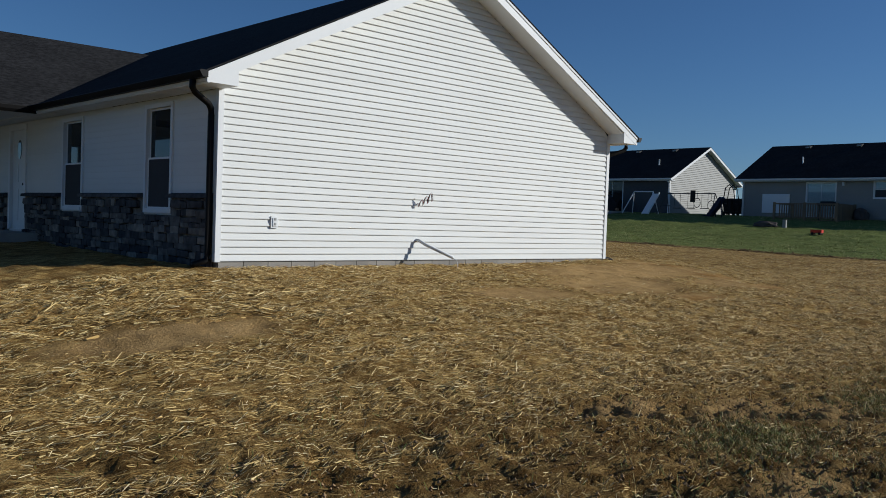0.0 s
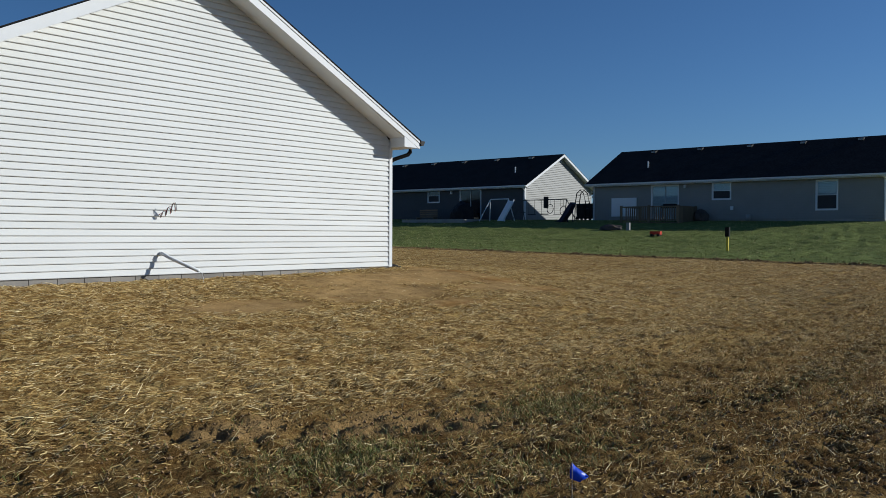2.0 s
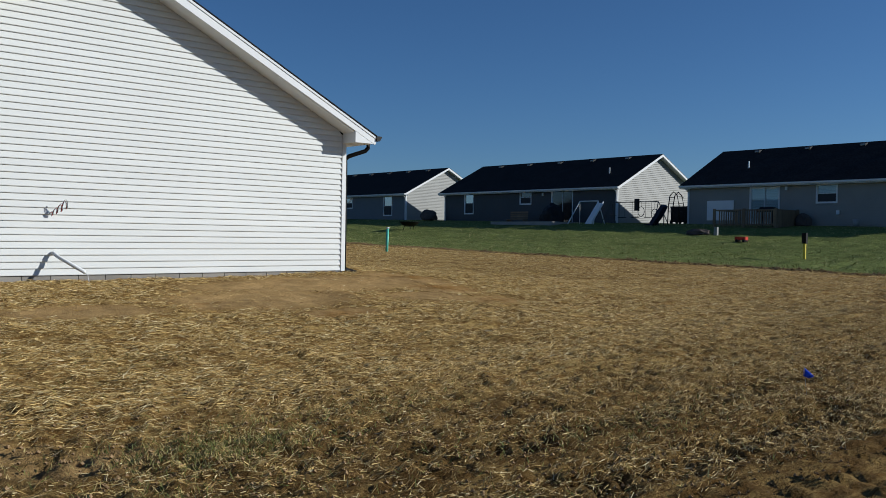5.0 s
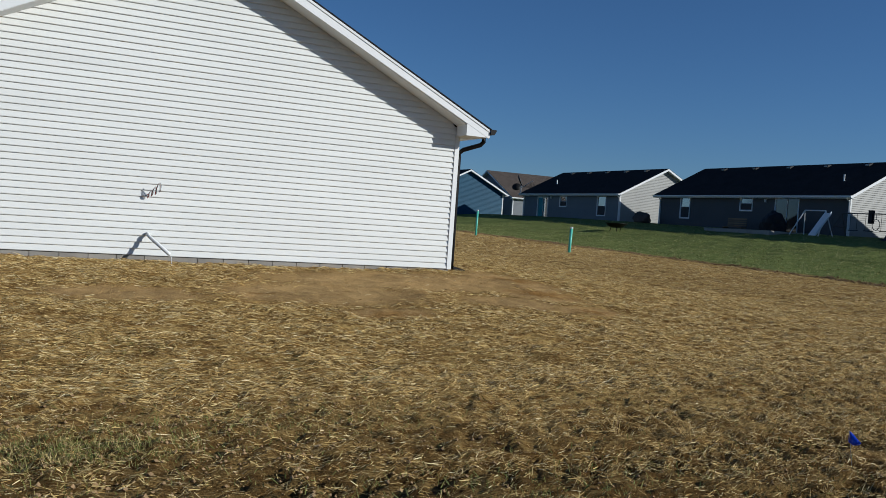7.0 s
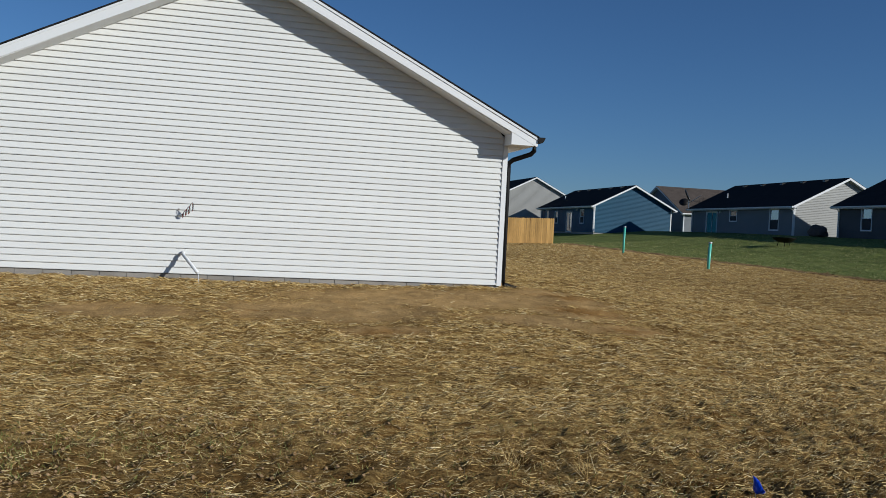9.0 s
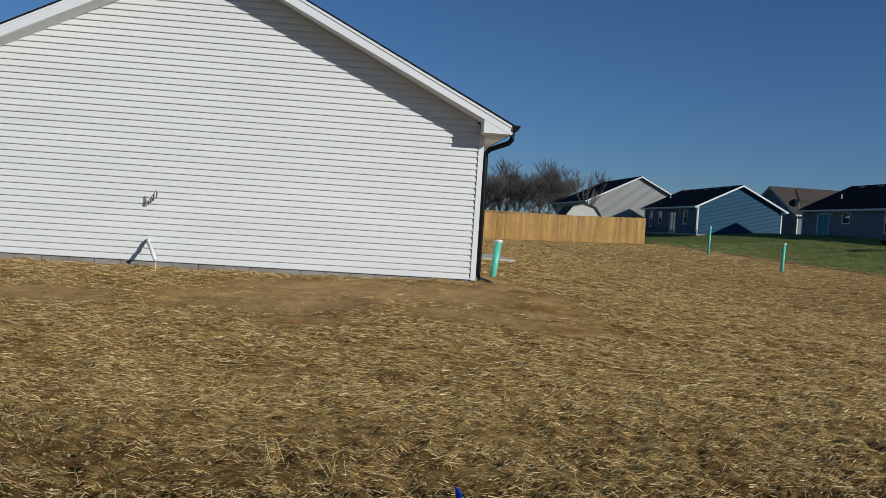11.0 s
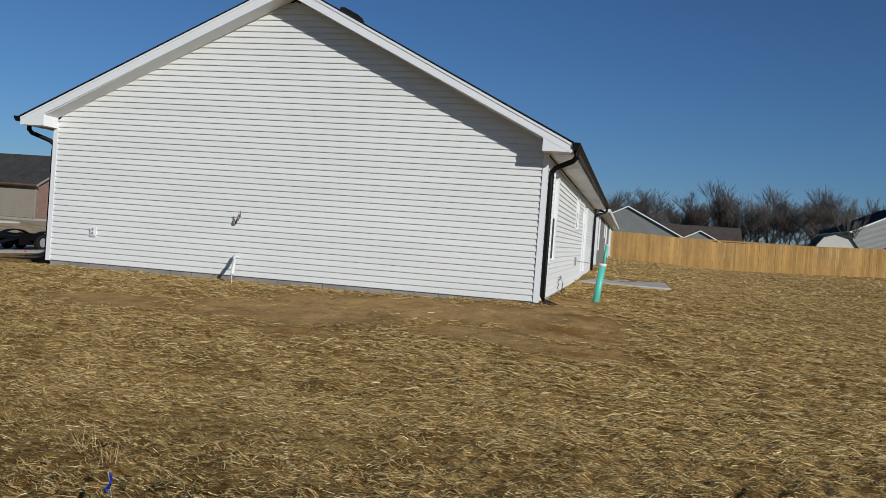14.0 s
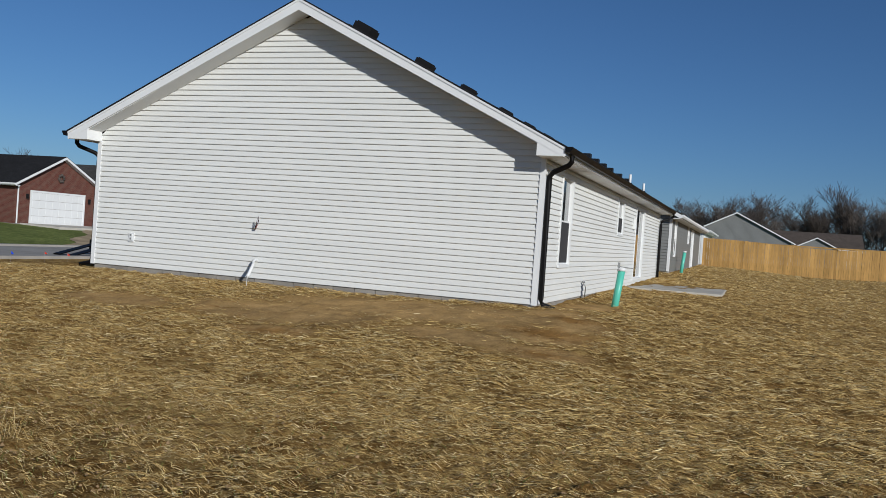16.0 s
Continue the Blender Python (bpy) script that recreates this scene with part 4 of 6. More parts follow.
def roof_fittings():
    for y in (12.5, 15.6, 18.7, 22.2, 25.0, 27.7):
        x = 10.9
        s = Shape()
        a = Vector((2, 0, -1)).normalized()
        n = Vector((1, 0, 2)).normalized()
        c = Vector((x, y, roof_z(x)))
        ring = []
        for u, w in ((-0.24, -0.24), (0.24, -0.24), (0.24, 0.24), (-0.24, 0.24)):
            ring.append(c + a * u + Vector((0, w, 0)))
        s.prism(ring, n * 0.02)
        for u0, u1, w, lo, hi in ((-0.17, 0.20, 0.19, 0.02, 0.14), (-0.14, 0.17, 0.16, 0.14, 0.165)):
            s.prism([c + a * u + Vector((0, v, 0)) + n * lo for u, v in ((u0, -w), (u1, -w), (u1, w), (u0, w))], n * (hi - lo))
        tagged(part("roof_vent", s.mesh("roof_vent", BLACK_PLASTIC)), "black box vent near the ridge of the roof", "roof vent", "roof vents")
    for y, x in ((25.6, 14.2), (28.5, 14.28)):
        s = Shape()
        s.bar([(x, y, roof_z(x) - 0.02), (x, y, roof_z(x) + 0.36)], 0.04, 10)
        pipe = part("vent_pipe", s.mesh("vent_pipe", WHITE_TRIM, True))
        tagged(pipe, "white plumbing vent pipe through the roof", "vent pipe", "vent pipes")
        s = Shape()
        s.bar([(x, y, roof_z(x) - 0.03), (x, y, roof_z(x) + 0.10)], [0.13, 0.06], 10)
        part("flashing", s.mesh("flashing", BLACK_PLASTIC), None, pipe, "black rubber flashing")


def wall_fittings():
    # outdoor outlet
    s = Shape()
    s.box((6.585, WY0 - 0.045, 0.605), (6.705, WY0 - 0.01, 0.775))
    out = part("outlet_box", s.mesh("outlet_box", WHITE_TRIM))
    tagged(out, "white outdoor outlet box on the siding", "outlet")
    s = Shape()
    s.box((6.61, WY0 - 0.056, 0.63), (6.68, WY0 - 0.047, 0.75))
    plate = part("cover", s.mesh("cover", WHITE_TRIM), None, out)
    for z in (0.665, 0.735):
        s = Shape()
        s.box((6.628, WY0 - 0.062, z - 0.018), (6.662, WY0 - 0.057, z + 0.018))
        part("socket", s.mesh("socket", BRASS_PLASTIC), None, plate)
    # loose wires, coiled
    root = thing("wire_bundle", (9.56, WY0 - 0.03, 1.1), "loose ends of red, white and black wires on the siding", "wires")
    rng = random.Random(3)
    for k, mat in enumerate((DARK_TUBE, RED_PAINT, DARK_TUBE, WHITE_TRIM)):
        pts, ph = [], rng.uniform(-0.4, 0.4)
        for i in range(31):
            t = i / 30
            pts.append((9.40 + 0.17 * t + 0.008 * k + 0.018 * math.sin(t * 22 + ph), WY0 - 0.028 - 0.20 * t - 0.006 * k,
                        1.02 + 0.16 * t + (0.03 + 0.055 * t) * math.sin(t * 22 + 1.1 + ph) + 0.010 * k))
        s = Shape()
        s.bar(pts, 0.0035, 4)
        part("wire", s.mesh("wire", mat, True), None, root)
    # white conduit stub leaning out to the ground
    s = Shape()
    pts = [(9.455, WY0 + 0.02, 0.45), (9.455, WY0 - 0.06, 0.455), (9.47, WY0 - 0.13, 0.425), (9.51, WY0 - 0.19, 0.385), (9.71, WY0 - 0.66, 0.19)]
    s.bar(pts, 0.028, 8)
    con = tagged(part("conduit", s.mesh("conduit", WHITE_TRIM, True)), "white plastic conduit bent out from the wall", "conduit")
    s = Shape()
    s.bar([(9.70, WY0 - 0.645, 0.196), (9.735, WY0 - 0.72, 0.15), (9.745, WY0 - 0.74, 0.06), (9.735, WY0 - 0.73, -0.12)], 0.005, 5)
    part("wire", s.mesh("wire", WHITE_TRIM), None, con)
    # garden tap and dryer hood on the back wall
    s = Shape()
    s.bar([(WX1 + 0.0, 15.55, 0.36), (WX1 + 0.09, 15.55, 0.36), (WX1 + 0.12, 15.55, 0.30), (WX1 + 0.11, 15.55, 0.10)], 0.011, 6)
    s.bar([(WX1 + 0.07, 15.52, 0.41), (WX1 + 0.07, 15.58, 0.41)], 0.03, 6)
    tagged(part("garden_tap", s.mesh("garden_tap", STEEL, True)), "metal garden tap low on the white wall", "tap")
    s = Shape()
    s.box((WX1 + 0.01, 20.5, 0.58), (WX1 + 0.06, 20.66, 0.80))
    s.bar([(WX1 + 0.05, 20.58, 0.70), (WX1 + 0.40, 20.58, 0.67)], 0.010, 6)
    tagged(part("wall_bracket", s.mesh("wall_bracket", BRASS_PLASTIC)), "grey wall box with a thin metal arm beside the patio door", "bracket")
    s = Shape()
    s.box((WX1 + 0.02, 22.9, 1.75), (WX1 + 0.1, 23.05, 2.05))
    tagged(part("wall_lamp", s.mesh("wall_lamp", WHITE_TRIM)), "small white wall lamp beside the patio door", "lamp")


cross_wing()
roof_fittings()
wall_fittings()


def patio_slab():
    bm = bmesh.new()
    bmesh.ops.create_cube(bm, size=1.0)
    for v in bm.verts:
        v.co = (14.78 + 2.55 * (v.co.x + 0.5), 22.0 + 4.2 * (v.co.y + 0.5), -0.2 + 0.33 * (v.co.z + 0.5))
    bmesh.ops.bevel(bm, geom=bm.edges[:], offset=0.015, segments=2, affect="EDGES")
    tagged(part("patio_slab", bm, PATIO), "grey concrete patio slab outside the back door", "slab")


patio_slab()


# ---- fence ----
def fence():
    f = thing("fence", (24, 57, 0.4), "new treated pine picket fence, two metres tall, boards close together", "fence")
    x0, x1, y = 14.85, 32.8, 57.0
    rng = random.Random(7)
    meshes = []
    for k in range(4):
        s = Shape()
        w = 0.0665
        s.prism([(-w, 0, 0), (w, 0, 0), (w, 0, 1.80), (w - 0.03, 0, 1.83), (-w + 0.03, 0, 1.83), (-w, 0, 1.80)], (0, -0.018, 0))
        meshes.append(s.mesh("picket", FENCE_WOOD))
    n = int((x1 - x0) / 0.141)
    for i in range(n):
        x = x0 + (i + 0.5) * (x1 - x0) / n
        o = part("picket", meshes[i % 4], None, f)
        o.matrix_basis = pose(x, y + rng.uniform(-0.006, 0.004), float(ground_z(x, y)) + 0.02 + rng.uniform(-0.012, 0.012), 0, rng.uniform(-0.35, 0.35), rng.uniform(-1, 1))
    for i in range(9):
        x = x0 + 0.06 + i * (x1 - x0 - 0.12) / 8
        s = Shape()
        s.box((x - 0.045, y + 0.045, float(ground_z(x, y)) - 0.3), (x + 0.045, y + 0.135, float(ground_z(x, y)) + 1.8))
        part("post", s.mesh("post", FENCE_WOOD), None, f)
    za, zb = float(ground_z(x0, y)), float(ground_z(x1, y))
    for h in (0.3, 0.95, 1.6):
        s = Shape()
        s.prism([(x0, y + 0.006, za + h), (x0, y + 0.006, za + h + 0.09), (x1, y + 0.006, zb + h + 0.09), (x1, y + 0.006, zb + h)], (0, 0.038, 0))
        part("rail", s.mesh("rail", FENCE_WOOD), None, f)


fence()


# ---- pipes and flags ----
def cleanout(x, y, height, radius, lean=(0, 0), cap=True):
    z = float(ground_z(x, y))
    s = Shape()
    s.bar([(x, y, z - 0.25), (x + lean[0], y + lean[1], z + height)], radius, 16)
    p = tagged(part("sewer_pipe", s.mesh("sewer_pipe", TEAL, True)), "upright teal plastic sewer pipe in the straw", "pipe", "teal pipes")
    s = Shape()
    s.bar([(x + lean[0], y + lean[1], z + height - 0.015), (x + lean[0], y + lean[1], z + height + 0.045)], [radius * 1.12, radius * 1.12], 16)
    part("cap", s.mesh("cap", WHITE_TRIM if cap else TEAL, True), None, p, "pale cap" if cap else "")
    return p


cleanout(15.54, 14.9, 0.72, 0.07, (0.11, 0.02))
cleanout(14.98, 38.3, 0.95, 0.075, (0.12, 0.0))
cleanout(28.3, 27.9, 1.02, 0.06, (0.05, 0.0))
cleanout(31.35, 42.1, 1.45, 0.06, (0.03, 0.0))


def survey_flag(x, y, height, mat, turn=0.0, lean=0.0, group="survey flags", colour="blue"):
    z = float(ground_z(x, y))
    f = thing("survey_flag", (x, y, z), f"small {colour} marking flag on a thin wire in the soil", "flag", group)
    s = Shape()
    tip = Vector((x + lean, y, z + height))
    s.bar([(x, y, z - 0.1), tuple(tip)], 0.0022, 5)
    part("wire", s.mesh("wire", STEEL), None, f)
    d = Vector((math.cos(radians(turn)), math.sin(radians(turn)), 0))
    n = Vector((-d.y, d.x, 0))
    v, fc = [], []
    for i in range(6):
        u = i / 5
        for j in range(3):
            w = j / 2
            v.append(tip + d * (0.088 * u * (1 - 0.35 * w)) + n * (0.022 * math.sin(u * 5 + w * 2)) + Vector((0, 0, -0.09 * w - 0.06 * u * (1 - w) - 0.02 * u)))
    for i in range(5):
        for j in range(2):
            a = i * 3 + j
            fc.append((a, a + 1, a + 4, a + 3))
    me = mesh_of("flag", v, fc, mat, True)
    o = part("flag", me, None, f)
    mod = o.modifiers.new("thickness", "SOLIDIFY")
    mod.thickness = 0.0015


survey_flag(5.56, 1.80, 0.33, BLUE_FLAG, -25, 0.0)
survey_flag(13.48, 1.92, 0.27, BLUE_FLAG, -50, -0.08)
survey_flag(-3.9, 18.9, 0.45, BLUE_FLAG, 30)
for fx, fy in ((-4.8, 21.2), (-4.0, 21.4), (-3.2, 22.5)):
    survey_flag(fx, fy, 0.4, RED_PAINT, 60, 0.0, "red survey flags", "red")


# ---- street side ----
def street():
    s = Shape()
    z = -0.70
    s.box((-14.5, -300, z - 0.3), (-7.0, 400, z))
    tagged(part("road", s.mesh("road", ASPHALT)), "pale grey asphalt street", "road", kind="structure")
    for x0, x1 in ((-7.0, -6.6), (-14.9, -14.5)):
        s = Shape()
        s.prism([(x0, -300, z - 0.2), (x1, -300, z - 0.2), (x1, -300, z + 0.09), (x0, -300, z + 0.09)], (0, 700, 0))
        tagged(part("kerb", s.mesh("kerb", CONCRETE)), "low concrete kerb along the street", "kerb", kind="structure")


street()


def garage_front(parent, x, y0, y1, z0, z1, mat, trim):
    s = Shape()
    for a, b, c, d in ((y0 - 0.12, y0, z0, z1 + 0.12), (y1, y1 + 0.12, z0, z1 + 0.12), (y0, y1, z1, z1 + 0.12)):
        s.box((x, a, c), (x + 0.06, b, d))
    g = part("garage_door", s.mesh("garage_door", trim), None, parent, "closed sectional garage door")
    for i in range(4):
        s = Shape()
        a, b = z0 + (z1 - z0) * i / 4, z0 + (z1 - z0) * (i + 1) / 4
        s.box((x - 0.02, y0, a + 0.006), (x + 0.03, y1, b - 0.006))
        for k in range(8):
            u = y0 + (y1 - y0) * (k + 0.12) / 8
            s.box((x + 0.03, u, a + 0.09), (x + 0.042, u + (y1 - y0) * 0.095, b - 0.09))
        part("door_panel", s.mesh("door_panel", mat), None, g)


def far_things():
    by = {o.name: o for o in scene.objects if o.parent is None}
    garage_front(by["brick_house"], -26.96, 42.5, 47.2, 0.12, 2.2, WHITE_TRIM, WHITE_TRIM)
    garage_front(by["tan_house"], -26.96, 55.6, 60.5, 0.32, 2.4, CREAM_SIDING, WHITE_TRIM)
    s = Shape()
    s.prism([(-26.88, 41.6, -0.2), (-23.6, 41.6, -0.3), (-23.6, 41.6, 0.06), (-26.88, 41.6, 0.13)], (0, 6.6, 0))
    tagged(part("garage_apron", s.mesh("garage_apron", PATIO)), "pale concrete apron before the garage door", "slab")
    # wreath over the garage door
    s = Shape()
    pts = [(-26.93, 45.0 + 0.22 * math.cos(t * math.pi / 10), 3.3 + 0.22 * math.sin(t * math.pi / 10)) for t in range(21)]
    s.bar(pts, [0.05 + 0.035 * ((k * 7) % 3) for k in range(21)], 6)
    tagged(part("wreath", s.mesh("wreath", BARK, True)), "dark round wreath on the brick gable", "wreath")
    # white downspout and lamps of the brick house
    s = Shape()
    s.bar([(-26.92, 41.35, 2.6), (-26.92, 41.35, 0.1)], 0.05, 6)
    part("downspout", s.mesh("downspout", WHITE_TRIM), None, by["brick_house"])
    for y in (42.1, 47.7):
        s = Shape()
        s.box((-26.95, y - 0.06, 1.75), (-26.8, y + 0.06, 2.05))
        part("wall_lamp", s.mesh("wall_lamp", BLACK_PLASTIC), None, by["brick_house"], "dark carriage lamp")
    # meter and pipe on the tan house
    s = Shape()
    s.box((-33.0, 53.85, 1.2), (-32.6, 53.98, 1.8))
    s.bar([(-32.4, 53.9, 0.2), (-32.4, 53.9, 2.0)], 0.06, 6)
    part("meter_box", s.mesh("meter_box", BRASS_PLASTIC), None, by["tan_house"])
    # turf verge, dirt heap
    rng = np.random.RandomState(2)
    heap = bmesh.new()
    bmesh.ops.create_grid(heap, x_segments=24, y_segments=24, size=1.0)
    for v in heap.verts:
        r = v.co.length
        bump = max(0.0, 1 - r) ** 1.3
        v.co = Vector((-2.2 + v.co.x * 2.4, 25.0 + v.co.y * 2.0, -0.62 + bump * 0.95 * (1 + 0.25 * noise.noise(v.co * 3.0))))
    tagged(part("dirt_heap", heap, DIRT), "heap of loose brown soil by the street", "soil heap")


SAND = worn("sandy_soil", (0.42, 0.33, 0.21), 0.95, vary=0.3, big=0.8, fine=18, bump=0.7, depth=0.02)


def sandy_plot():
    """Bare sandy drive between the street and the tan house."""
    n, verts, faces = 18, [], []
    for i in range(n + 1):
        x = -14.95 - 11.6 * i / n
        y0 = 32.5 + 1.35 * (-14.95 - x) + 0.5 * math.sin(x * 1.7)
        for j in range(n + 1):
            y = y0 + (62.0 - y0) * j / n
            verts.append((x, y, float(ground_z(x, y)) + 0.035 + 0.05 * noise.noise((x * 0.6, y * 0.6, 0.0)) * (0 < i < n)))
    for i in range(n):
        for j in range(n):
            a = i * (n + 1) + j
            faces.append((a, a + 1, a + n + 2, a + n + 1))
    tagged(new("pavement", mesh_of("pavement", verts, faces, SAND, True)), "bare sandy drive across the street", "drive", kind="structure")


CLOD = worn("damp_clods", (0.30, 0.20, 0.105), 0.95, vary=0.3, big=2.0, fine=25, bump=0.8, depth=0.01)
DIRT = worn("loose_soil", (0.30, 0.20, 0.115), 0.95, vary=0.3, big=2.0, fine=25, bump=0.8, depth=0.02)
far_things()
sandy_plot()


def trailer():
    """A low flat trailer parked by the kerb, its ramp let down."""
    ox, oy, oz = -8.3, 28.85, -0.70
    t = thing("trailer", (ox, oy, oz), "dark low flatbed trailer parked with its ramps down", "trailer")
    s = Shape()
    s.box((ox - 0.6, oy - 0.9, oz + 0.46), (ox + 0.6, oy + 3.0, oz + 0.58))
    part("bed", s.mesh("bed", BRONZE), None, t)
    for sx in (-1, 1):
        s = Shape()
        s.box((ox + sx * 0.63 - 0.028, oy - 0.9, oz + 0.22), (ox + sx * 0.63 + 0.028, oy + 3.0, oz + 0.66))
        part("side_rail", s.mesh("side_rail", BRONZE), None, t)
    for sx in (-0.4, 0.4):
        s = Shape()
        s.prism([(ox + sx - 0.18, oy - 0.92, oz + 0.46), (ox + sx + 0.18, oy - 0.92, oz + 0.46), (ox + sx + 0.18, oy - 3.0, oz + 0.02), (ox + sx - 0.18, oy - 3.0, oz + 0.02)], (0, 0, 0.04))
        part("ramp", s.mesh("ramp", BRONZE), None, t)
    for sx in (-1, 1):
        for dy in (0.2, 1.0):
            s = Shape()
            c = Vector((ox + sx * 0.78, oy + dy, oz + 0.34))
            s.bar([c - Vector((0.1, 0, 0)), c - Vector((0.085, 0, 0)), c + Vector((0.085, 0, 0)), c + Vector((0.1, 0, 0))], [0.30, 0.34, 0.34, 0.30], 20)
            w = part("wheel", s.mesh("wheel", RUBBER), None, t)
            s = Shape()
            s.bar([c - Vector((0.11, 0, 0)), c + Vector((0.11, 0, 0))], 0.19, 14)
            part("rim", s.mesh("rim", PALE_SIDING), None, w, "pale grey wheel rim")
        s = Shape()
        ring = [(ox + sx * 0.665, oy + 0.6 + 0.95 * math.cos(a * math.pi / 8), oz + 0.42 + 0.4 * math.sin(a * math.pi / 8)) for a in range(9)]
        inner = [(x, 0.6 + oy + (y - oy - 0.6) * 0.95, oz + 0.42 + (z - oz - 0.42) * 0.9) for x, y, z in ring[::-1]]
        s.prism(ring + inner, (sx * 0.25, 0, 0))
        part("mudguard", s.mesh("mudguard", BRONZE), None, t)


trailer()


# ---- behind the neighbours ----
def more_houses():
    gable_house("brown_house", "low house with a brown shingle roof behind the fence", 20.0, 34.0, 150.0, 160.0, 1.3, 3.8, "x", CREAM_SIDING, BROWN_SHINGLE, [])
    gable_house("small_gable_house", "small grey gable in front of the brown roof", 23.4, 30.6, 144.0, 152.0, 1.3, 3.4, "y", GREY_SIDING, BROWN_SHINGLE, [])
    gable_house("third_white_house", "white house beyond the grey one", 5.7, 14.6, 60.5, 74.0, 0.6, 3.05, "y", WHITE_SIDING, BLACK_SHINGLE, [("e", 2.0, 2.9, 0.7, 2.2, False)])
    gable_house("slate_blue_house", "slate blue house across the next street", 78.0, 90.0, -6.0, 15.5, 1.9, 4.6, "y", SLATE_SIDING, BLACK_SHINGLE, [("w", 0.7, 2.0, 0.8, 2.3, False), ("w", 8.0, 9.2, 0.6, 2.2, False)])
    gable_house("brown_roof_house", "house with a brown roof behind the blue one", 58.0, 72.0, 84.0, 96.0, 2.0, 4.5, "x", SLATE_SIDING, BROWN_SHINGLE, [])
    # garden shed behind the fence
    s = Shape()
    prof = [(-1.5, 0), (1.5, 0), (1.5, 1.7), (1.0, 2.35), (0, 2.65), (-1.0, 2.35), (-1.5, 1.7)]
    s.prism([(32.2 + x, 72.0, 1.0 + z) for x, z in prof], (0, 3.0, 0))
    sh = tagged(part("garden_shed", s.mesh("garden_shed", CREAM_SIDING)), "pale barn-roofed garden shed behind the fence", "shed")
    s = Shape()
    roof = [(1.62, 1.62), (1.05, 2.42), (0, 2.74), (-1.05, 2.42), (-1.62, 1.62), (-1.5, 1.7), (-1.0, 2.36), (0, 2.66), (1.0, 2.36), (1.5, 1.7)]
    s.prism([(32.2 + x, 71.85, 1.0 + z) for x, z in roof], (0, 3.3, 0))
    part("roof", s.mesh("roof", GREY_SHINGLE), None, sh)
    s = Shape()
    s.box((31.4, 71.95, 1.05), (33.0, 71.99, 2.5))
    part("door", s.mesh("door", WHITE_TRIM), None, sh)


more_houses()


def neighbour_things():
    gz = lambda x, y: float(ground_z(x, y))
    by = {o.name: o for o in scene.objects if o.parent is None}
    # roof vents and stack pipes of the row, as parts of each house
    for name, y0, y1 in (("taupe_house", 10.7, 28.1), ("dark_grey_house", 33.5, 50.6), ("slate_house", 55.7, 70.9), ("blue_house", 78, 93.4)):
        h = by[name]
        x0 = 51.7 if name != "blue_house" else 44.9
        half = 4.5 if name != "blue_house" else 4.2
        ze = {"taupe_house": 4.15, "dark_grey_house": 4.28, "slate_house": 4.4, "blue_house": 4.45}[name]
        pk = ze + half * 0.5 + 0.16
        for i in range(5):
            y = y0 + (y1 - y0) * (i + 0.7) / 5.4
            s = Shape()
            zv = pk - 0.5 * 0.42
            s.prism([(x0 + half - 0.58, y - 0.16, zv - 0.1), (x0 + half - 0.24, y - 0.16, zv + 0.06), (x0 + half - 0.24, y - 0.16, zv + 0.14), (x0 + half - 0.58, y - 0.16, zv + 0.06)], (0, 0.32, 0))
            vent = part("roof_vent", s.mesh("roof_vent", BLACK_PLASTIC), None, h)
            s = Shape()
            s.box((x0 + half - 0.60, y - 0.13, zv - 0.04), (x0 + half - 0.582, y + 0.13, zv + 0.05))
            part("grille", s.mesh("grille", BRASS_PLASTIC), None, vent, "pale vent grille")
        s = Shape()
        xx = x0 + 1.7
        zz = pk - 0.5 * (half - 1.7)
        yy = y1 - 3.0 if name != "dark_grey_house" else y0 + 2.0
        s.bar([(xx, yy, zz - 0.1), (xx, yy, zz + 0.4)], 0.05, 8)
        part("vent_pipe", s.mesh("vent_pipe", WHITE_TRIM), None, h)
        # wall lamp by the patio door
        s = Shape()
        ly = {"taupe_house": 21.8, "dark_grey_house": 40.0, "slate_house": 66.0, "blue_house": 82.5}[name]
        s.box((x0 - 0.14, ly - 0.06, ze - 0.50), (x0 - 0.01, ly + 0.06, ze - 0.30))
        part("wall_lamp", s.mesh("wall_lamp", WHITE_TRIM), None, h)
        for y, sg in ((y0, -1), (y1, 1)):
            s = Shape()
            s.bar([(x0 - 0.38, y - sg * 0.1, ze - 0.12), (x0 - 0.06, y - sg * 0.02, ze - 0.4), (x0 - 0.06, y - sg * 0.02, ze - 2.5)], 0.045, 6)
            part("downspout", s.mesh("downspout", WHITE_TRIM), None, h)
    for y in (35.6, 37.7, 39.8, 41.9, 45.0, 48.0):
        s = Shape()
        s.box((10.6, y - 0.2, 4.9), (11.05, y + 0.2, 5.24))
        part("roof_vent", s.mesh("roof_vent", BLACK_PLASTIC), None, by["grey_house"], "black box vent")
    # white board on the taupe wall, boxes
    s = Shape()
    s.box((51.6, 25.0, 1.98), (51.66, 26.75, 3.15))
    tagged(part("white_board", s.mesh("white_board", WHITE_TRIM)), "large pale board against the taupe wall", "board")
    s = Shape()
    s.box((51.58, 18.82, 2.28), (51.66, 18.98, 2.5))
    tagged(part("wall_box", s.mesh("wall_box", WHITE_TRIM)), "small white meter box on the taupe wall", "box")
    # deck with railing
    d = thing("deck", (50.2, 23.5, 1.6), "weathered wooden deck with a slatted railing outside the patio door", "deck")
    zt = 1.56
    for i in range(14):
        s = Shape()
        s.box((49.05 + i * 0.185, 21.0, zt - 0.03), (49.05 + i * 0.185 + 0.175, 24.8, zt))
        part("deck_board", s.mesh("deck_board", DECK_WOOD), None, d)
